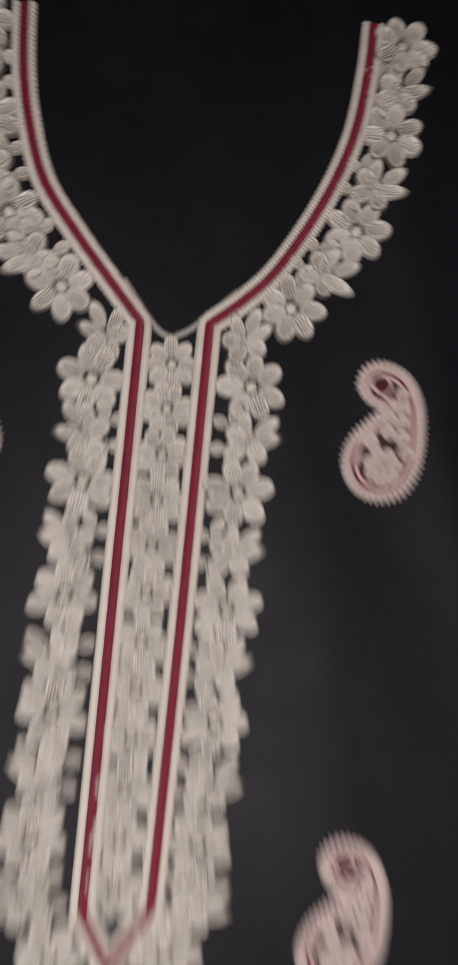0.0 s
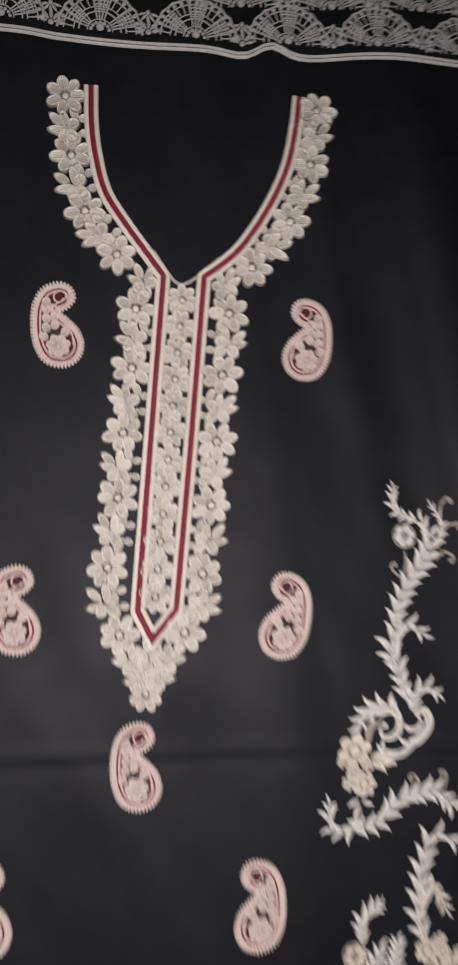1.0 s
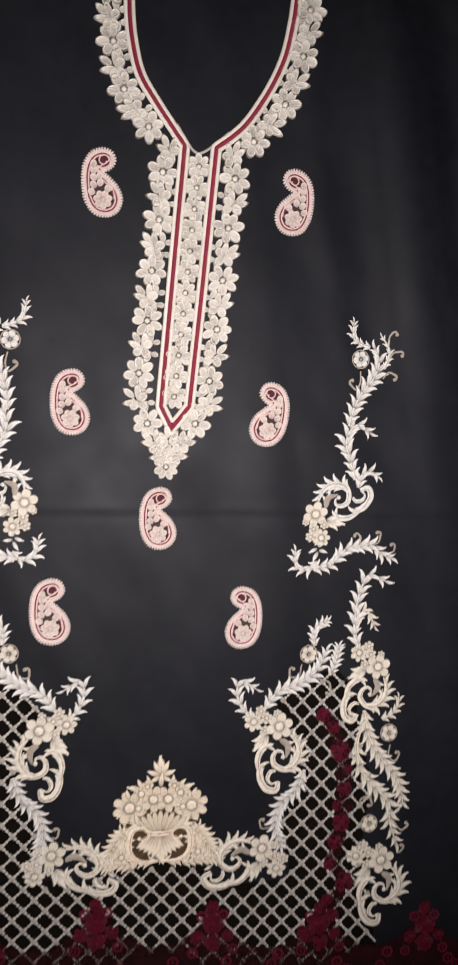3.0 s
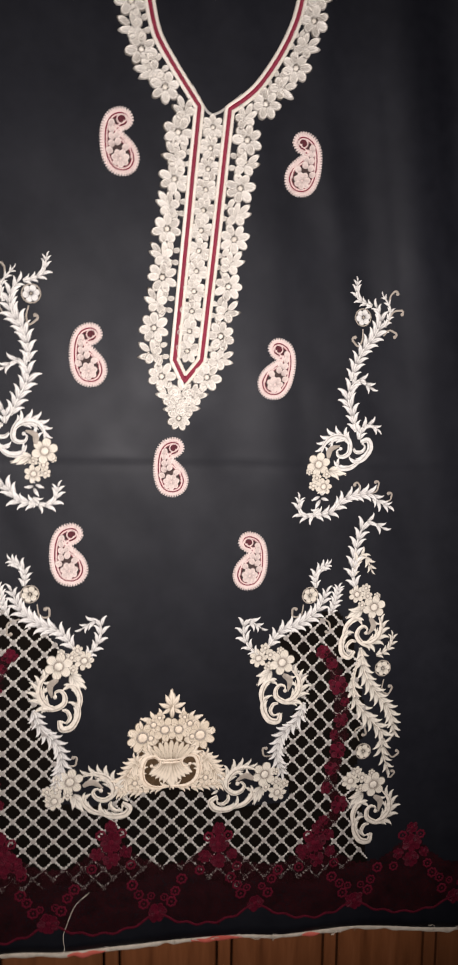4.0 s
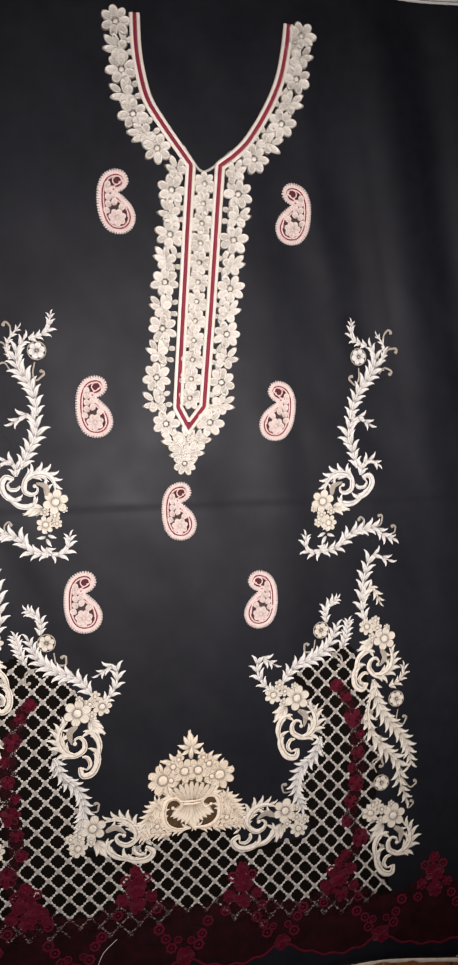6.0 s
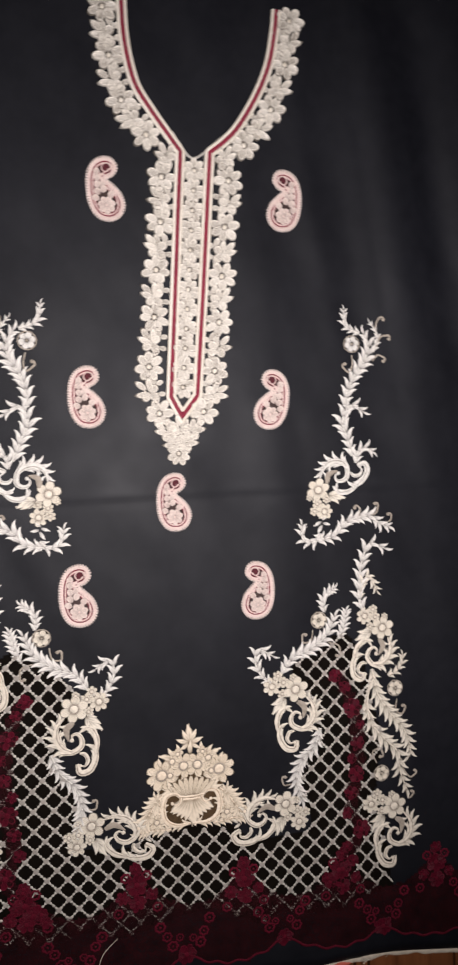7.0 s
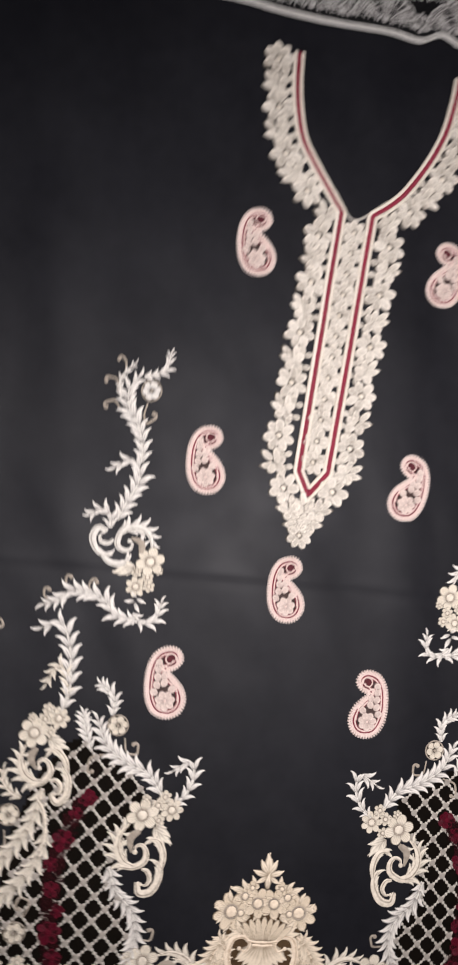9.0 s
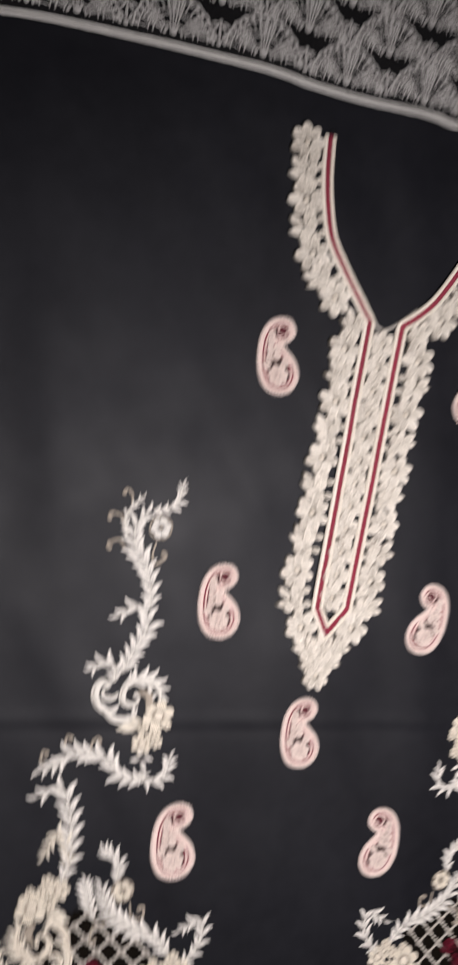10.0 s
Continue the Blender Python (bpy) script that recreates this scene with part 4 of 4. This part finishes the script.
def lattice():
    """The beaded lattice, which runs on a little way under the net."""
    part("lattice_ground", Build().sheet(FIELD, 0.00025, 0.003), GROUND, kameez, "brown-black printed ground behind the lattice")
    CELL, TALL = 0.02256, 0.0236
    origin = mm([(-194, -506)])[0]
    axes = (complex(CELL, TALL) / 2, complex(-CELL, TALL) / 2)

    def lay(z):
        """The rows of the print slope a little, and its left half leans."""
        x, y = z.real, z.imag
        x += 0.03 * (y + 0.506) * min(1.0, max(0.0, (0.1 - x) / 0.3))
        return complex(x, y - 0.118 * (x + 0.194))

    dots = Build()
    for which in (0, 1):
        d, e = axes[which], axes[1 - which]
        for row in range(-44, 45):
            run = []
            for k in range(-44, 45):
                a = origin + row * e + k * d
                fits = within(FIELD, lay(a + 0.1 * d)) and within(FIELD, lay(a + 0.9 * d))
                if fits:
                    run += [lay(a + d * (s + 0.5) / 16) for s in range(16)]
                if run and (not fits or k == 44):
                    part("lattice_bar", Build().sweep(run, lambda u, n=len(run): 0.0021 + 0.0016 * math.cos((u * (n - 1) + 0.5) * math.pi / 2), 0.0005, 0.0004, 3), BARS, kameez)
                    run = []
                if which == 0 and within(FIELD, lay(a)):
                    dots.dome(lay(a), 0.0034, 0.0005, 0.0006, 8)
    tagged(part("lattice_dotting", dots, KNOTS, kameez, "warm grey knots where the lattice crosses"), kind="stuff")


lattice()

twig("ivory", [(366, 18), (373, 26), (377, 35)])
twig("ivory", [(368, 43), (374, 37), (384, 39)])
twig("ivory", [(-287, -300), (-280, -297), (-277, -301)])


# ---- maroon net border with embroidered flowers along the hem ----
def red_flower(p, r, petals=7):
    petals += random.choice((-1, 0, 0, 1))
    r *= random.uniform(0.9, 1.1)
    knot = part("border_flower", Build().dome(p, r * 0.3, 0.0014, 0.0014, 8), DULLRED, kameez)
    for k in range(petals):
        a = 2 * math.pi * k / petals + random.uniform(-0.15, 0.15)
        put("petal", RED_PETAL, knot, p + 0.2 * r * complex(math.cos(a), math.sin(a)), a, r * random.uniform(0.68, 0.95), r * random.uniform(0.7, 0.95), 0.0011 + 0.0003 * (k % 2), 0.006)
    return knot


def ring_flower(p, r):
    hoop = part("ring_flower", Build().sweep([p + r * (1 + 0.13 * math.cos(7 * a)) * complex(math.cos(a), math.sin(a)) for a in [2 * math.pi * k / 35 for k in range(35)]], r * 0.55, 0.0010, 0.0009, 3, closed=True), DULLRED, kameez)
    part("eye", Build().dome(p, r * 0.32, 0.0010, 0.0009, 7), DULLRED, hoop)
    return hoop


JOINTS = mm([(-475, -781), (-376, -781), (-268, -786), (-150, -791), (-22, -795), (100, -800), (230, -813), (367, -823), (507, -838), (662, -853)])
CROWNS = mm([(-433, -698), (-321, -699), (-202, -701), (-76, -702), (53, -720), (178, -731), (305, -746), (438, -758), (577, -771)])


def net_border():
    low = []
    for a, b in zip(JOINTS, JOINTS[1:]):
        for k in range(10):
            u = k / 10
            low.append(a + (b - a) * u - 1j * (0.020 * math.sin(math.pi * u) ** 0.8 + 0.0016 * math.cos(math.pi * k)))
    high = []
    for a, b in zip(CROWNS, CROWNS[1:]):
        for k in range(12):
            u = k / 12
            dip = math.sin(math.pi * u)
            q = a + (b - a) * u + 1j * (0.026 - 0.050 * dip**0.7 + 0.004 * noise.noise(Vector((k * 1.7, a.real * 30, 0))))
            high.append(q)
    part("net_border", Build().sheet(low + high[::-1], 0.0013, 0.0025, 0.004), NET, kameez, "fine maroon net border with a scalloped edge")
    part("scallop_cord", Build().sweep(curve(low, 0.003), 0.0034, 0.0012, 0.0010, 3), DULLRED, kameez, "crimson cord along the scalloped edge")
    for i, p in enumerate(JOINTS):
        red_flower(p, 0.0120, 9)
        for s in (-1, 1):
            for dx, dy, r in ((17, 14, 5.5), (22, 27, 5.0), (30, 38, 5.5), (9, 20, 4.0)):
                ring_flower(p + complex(s * (dx + random.uniform(-2, 2)), dy + random.uniform(-3, 3)) / 1000, r / 1000)
    for p in CROWNS:
        red_flower(p + 0.004j, 0.0125)
        red_flower(p - 0.018j, 0.0105)
        red_flower(p + 0.024j, 0.0085)
        for s in (-1, 1):
            red_flower(p + complex(s * 0.017, -0.010), 0.0085)
            ring_flower(p + complex(s * 0.023, -0.027), 0.005)
            ring_flower(p + complex(s * 0.012, 0.014), 0.005)
    return low


SCALLOP = net_border()


def red_column(side):
    """The red trim that climbs beside the lattice."""
    line = curve(mm([(184, -481), (200, -522), (205, -565), (202, -607), (193, -653), (203, -682), (176, -729), (167, -759)], side), 0.006)
    edge = [p + 0.0085 + 0.003 * noise.noise(Vector((i * 0.9, 1, 0))) for i, p in enumerate(line)]
    back = [p - 0.0085 + 0.003 * noise.noise(Vector((i * 0.9, 5, 0))) for i, p in enumerate(line)]
    part("net_strip", Build().sheet(edge + back[::-1], 0.0017, 0.0025, 0.004), NET, kameez, "maroon net strip climbing beside the lattice")
    for x, y, r in [(180, -482, 9), (191, -497, 8), (200, -524, 12), (209, -547, 7), (205, -570, 9), (196, -588, 7), (202, -609, 12), (194, -632, 9), (188, -656, 8), (205, -681, 12), (185, -699, 8), (173, -727, 13), (158, -735, 8), (193, -718, 8)]:
        red_flower(mm([(x, y)], side)[0], r / 1000)


red_column(None)
red_column(MIRROR["b"])


# ---- frayed selvedge under the hem ----
def selvedge():
    line = [p + 0.001j * noise.noise(Vector((i * 0.8, 0, 0))) * 3 for i, p in enumerate(HEM)]
    fine = curve(line, 0.004)
    b = Build()
    b.sweep([p - 0.003j for p in fine], lambda u: 0.0085 + 0.004 * noise.noise(Vector((u * 60, 3, 0))), 0.0016, -0.008, 4)
    strip = part("selvedge", b, FRAY, kameez, "frayed cream selvedge under the black hem")
    for x0, x1 in ((-0.36, -0.22), (-0.13, -0.08), (0.02, 0.09), (0.16, 0.19)):
        seg = [p - 0.0050j for p in fine if x0 < p.real < x1]
        part("coral_edge", Build().sweep(seg, lambda u: 0.008 * math.sin(math.pi * min(1, 0.08 + 0.9 * u)), 0.0016, -0.0072, 4), CORAL, strip, "coral red threads")
    rng = random.Random(5)
    for k in range(46):
        p = fine[rng.randrange(len(fine))]
        d = complex(rng.uniform(-1, 1), rng.uniform(-0.5, 0.5)) * 0.018
        w = complex(rng.uniform(-1, 1), rng.uniform(-1, 1)) * 0.006
        part("loose_thread", Build().sweep(curve([p, p + d * 0.4 + w, p + d], 0.002), 0.0007, 0.0007, 0.0008 if d.imag > 0 else -0.007, 3), FRAY, strip)


selvedge()
long_thread = curve(mm([(-102, -758), (-119, -773), (-128, -794), (-133, -809), (-132, -827), (-138, -831)]), 0.003)
part("long_thread", Build().sweep(long_thread, 0.0007, 0.0007, 0.0016, 3), FRAY, kameez, "loose pale thread lying on the border")


# ---- dupatta: lace scarf across the top ----
EDGE = [p - 0.003j for p in curve(mm([(-493, 315), (-404, 319), (-315, 330), (-238, 333)]) + mm([(-103, 332), (-54, 327), (-5, 324), (62, 324), (95, 320), (119, 330), (146, 320), (206, 326), (286, 324), (435, 323), (622, 324)]), 0.008)]


def dup_z(x, y):
    return 0.006 + rise(x, y) + 0.003 * noise.noise(Vector((x * 9, y * 5, 2)))


def dupatta():
    b = Build()
    ny = 30
    for p in EDGE:
        for j in range(ny + 1):
            y = p.imag + 0.40 * j / ny
            b.v.append((p.real, y, dup_z(p.real, y) - (0.004 if j == 0 else 0)))
    m = ny + 1
    for i in range(len(EDGE) - 1):
        for j in range(ny):
            a = i * m + j
            b.face((a, a + m, a + m + 1, a + 1))
    return tagged(new("dupatta", b.mesh("dupatta", BLACKNET)), "black net dupatta with white lace fans and white corded edge", "scarf")


scarf = dupatta()
for off, wide in ((0.0008, 0.0027), (0.0042, 0.0021)):
    part("edge_cord", Build().sweep([p + 1j * off for p in EDGE], wide, 0.0022, 0.0045, 5), WHITE, scarf, "white twisted edge cord")


def lace_fan():
    """One lace fan: scalloped half rounds of cells, a net of fine bars, dark wedges left open and a button at its foot."""
    b = Build()
    flat = dict(drape=False)
    R = 0.034

    def ray(a, r):
        return complex(math.cos(a), math.sin(a)) * r

    for r0, w in ((1.0, 0.0022), (0.86, 0.0012), (0.62, 0.0010), (0.50, 0.0013), (0.30, 0.0010)):
        b.sweep([ray(math.pi * k / 20, R * r0 * (1 + (0.02 * math.cos(k * 3.1) if r0 == 1 else 0))) for k in range(21)], w, 0.0009, 0.0004, 3, **flat)
    for k in range(15):
        a = math.pi * (k + 0.5) / 15
        b.sweep([ray(a, R * 0.62), ray(a, R * 0.74), ray(a, R * 0.97)], 0.0011, 0.0008, 0.0004, 3, **flat)
        b.dome(ray(a, R * 0.925), 0.0019, 0.0010, 0.0004, 6, False)
    for wedge in range(3):
        a0 = math.pi * (0.08 + 0.33 * wedge)
        for k in range(4):
            a = a0 + 0.055 * math.pi * k
            b.sweep([ray(a, R * 0.30), ray(a, R * 0.5), ray(a, R * 0.84)], 0.0013, 0.0008, 0.0005, 3, **flat)
        for r in (0.56, 0.68, 0.78):
            b.sweep([ray(a0 + 0.0275 * math.pi * k, R * r) for k in range(7)], 0.0013, 0.0008, 0.0006, 3, **flat)
    for k in range(7):
        b.dome(ray(math.pi * (k + 0.5) / 7, R * 0.22), 0.0016, 0.001, 0.0004, 6, False)
    b.dome(0.0035j, 0.0034, 0.0014, 0.0005, 10, False)
    return b.mesh("lace_fan", WHITELACE)


def lace_sprig():
    """A small upright sprig that fills the gap between two fans."""
    b = Build()
    for k in range(5):
        a = math.pi * (0.1 + 0.2 * k)
        b.sweep([0.003 * complex(math.cos(a), math.sin(a)), 0.007 * complex(math.cos(a), math.sin(a)), 0.0125 * complex(math.cos(a), math.sin(a))], lambda u: 0.0032 * math.sin(math.pi * min(0.97, 0.15 + 0.8 * u)), 0.0009, 0.0004, 3, drape=False)
    b.dome(0j, 0.0024, 0.0012, 0.0004, 8, False)
    return b.mesh("lace_sprig", WHITELACE)


FAN, SPRIG = lace_fan(), lace_sprig()


def edge_at(x):
    return float(np.interp(x, [p.real for p in EDGE], [p.imag for p in EDGE]))


def pin(name, mesh, x, y, turn, size=1.0):
    ob = part(name, mesh, None, scarf)
    ob.matrix_basis = Matrix.Translation((x, y, dup_z(x, y) + 0.0020)) @ Matrix.Rotation(turn, 4, "Z") @ Matrix.Diagonal((size, size, 1, 1))


for row in range(8):
    for k in range(-8, 9):
        x = 0.055 + 0.078 * k + (0.039 if row % 2 else 0)
        if not -0.62 < x < 0.62:
            continue
        y = edge_at(x) + 0.0085 + 0.034 * row
        slope = math.atan2(edge_at(x + 0.03) - edge_at(x - 0.03), 0.06)
        pin("lace_fan", FAN, x, y, slope)
        pin("lace_sprig", SPRIG, x + 0.039, edge_at(x + 0.039) + 0.011 + 0.034 * row, slope, 1.0)
        pin("lace_sprig", SPRIG, x + 0.039, edge_at(x + 0.039) + 0.028 + 0.034 * row, slope + math.pi, 0.8)


# ---- made-up pendant lamp round the added spot, over the cloth, out of view ----
def pendant():
    """An invented fitting for the spot: a plain metal shade on a cord from the ceiling, with a bulb holder."""
    def turned(name, profile, material, parent=None):
        b = Build()
        n = 28
        for r, h in profile:
            for k in range(n):
                a = 2 * math.pi * k / n
                b.v.append((r * math.cos(a), r * math.sin(a), h))
        for i in range(len(profile) - 1):
            for k in range(n):
                b.face((i * n + k, i * n + (k + 1) % n, (i + 1) * n + (k + 1) % n, (i + 1) * n + k))
        return part(name, b, material, parent)

    shade = turned("pendant_lamp", [(0.085, 0.055), (0.088, 0.055), (0.060, 0.115), (0.022, 0.145), (0.020, 0.147), (0.055, 0.112), (0.085, 0.055)], PAINT)
    shade.location = LAMP
    turned("cord", [(0.003, 0.145), (0.003, 2.4 - LAMP[2])], BLACKNET, shade)
    turned("bulb_holder", [(0.018, 0.145), (0.018, 0.095), (0.010, 0.09)], WHITE, shade)
    return tagged(shade, "made-up pale metal pendant lamp on a black cord, added out of view", "lamp")


pendant()

# ---- floor boards ----
def board_mesh(wide):
    b = Build()
    w, e = wide / 2, 0.0015
    prof = [(-w, -0.020), (-w, -e * 1.0), (-w + e, 0.0), (w - e, 0.0), (w, -e), (w, -0.020)]
    for y in (-2.2, 2.2):
        b.v += [(x, y, z) for x, z in prof]
    for k in range(5):
        b.face((k, k + 1, k + 7, k + 6))
    return b.mesh("board", WOOD, False)


WIDE, NARROW = board_mesh(0.118), board_mesh(0.016)
x = -2.14 + 0.0
first_joint = mm([(-78, -849)])[0].real
start = first_joint - 0.5 * 0.016 - math.ceil((first_joint + 2.1) / 0.140) * 0.140
while start < 2.05:
    for mesh, off in ((NARROW, 0.010), (WIDE, 0.080)):
        ob = part("board", mesh, None, floor)
        ob.location = (start + off, 0, -0.012)
    start += 0.140
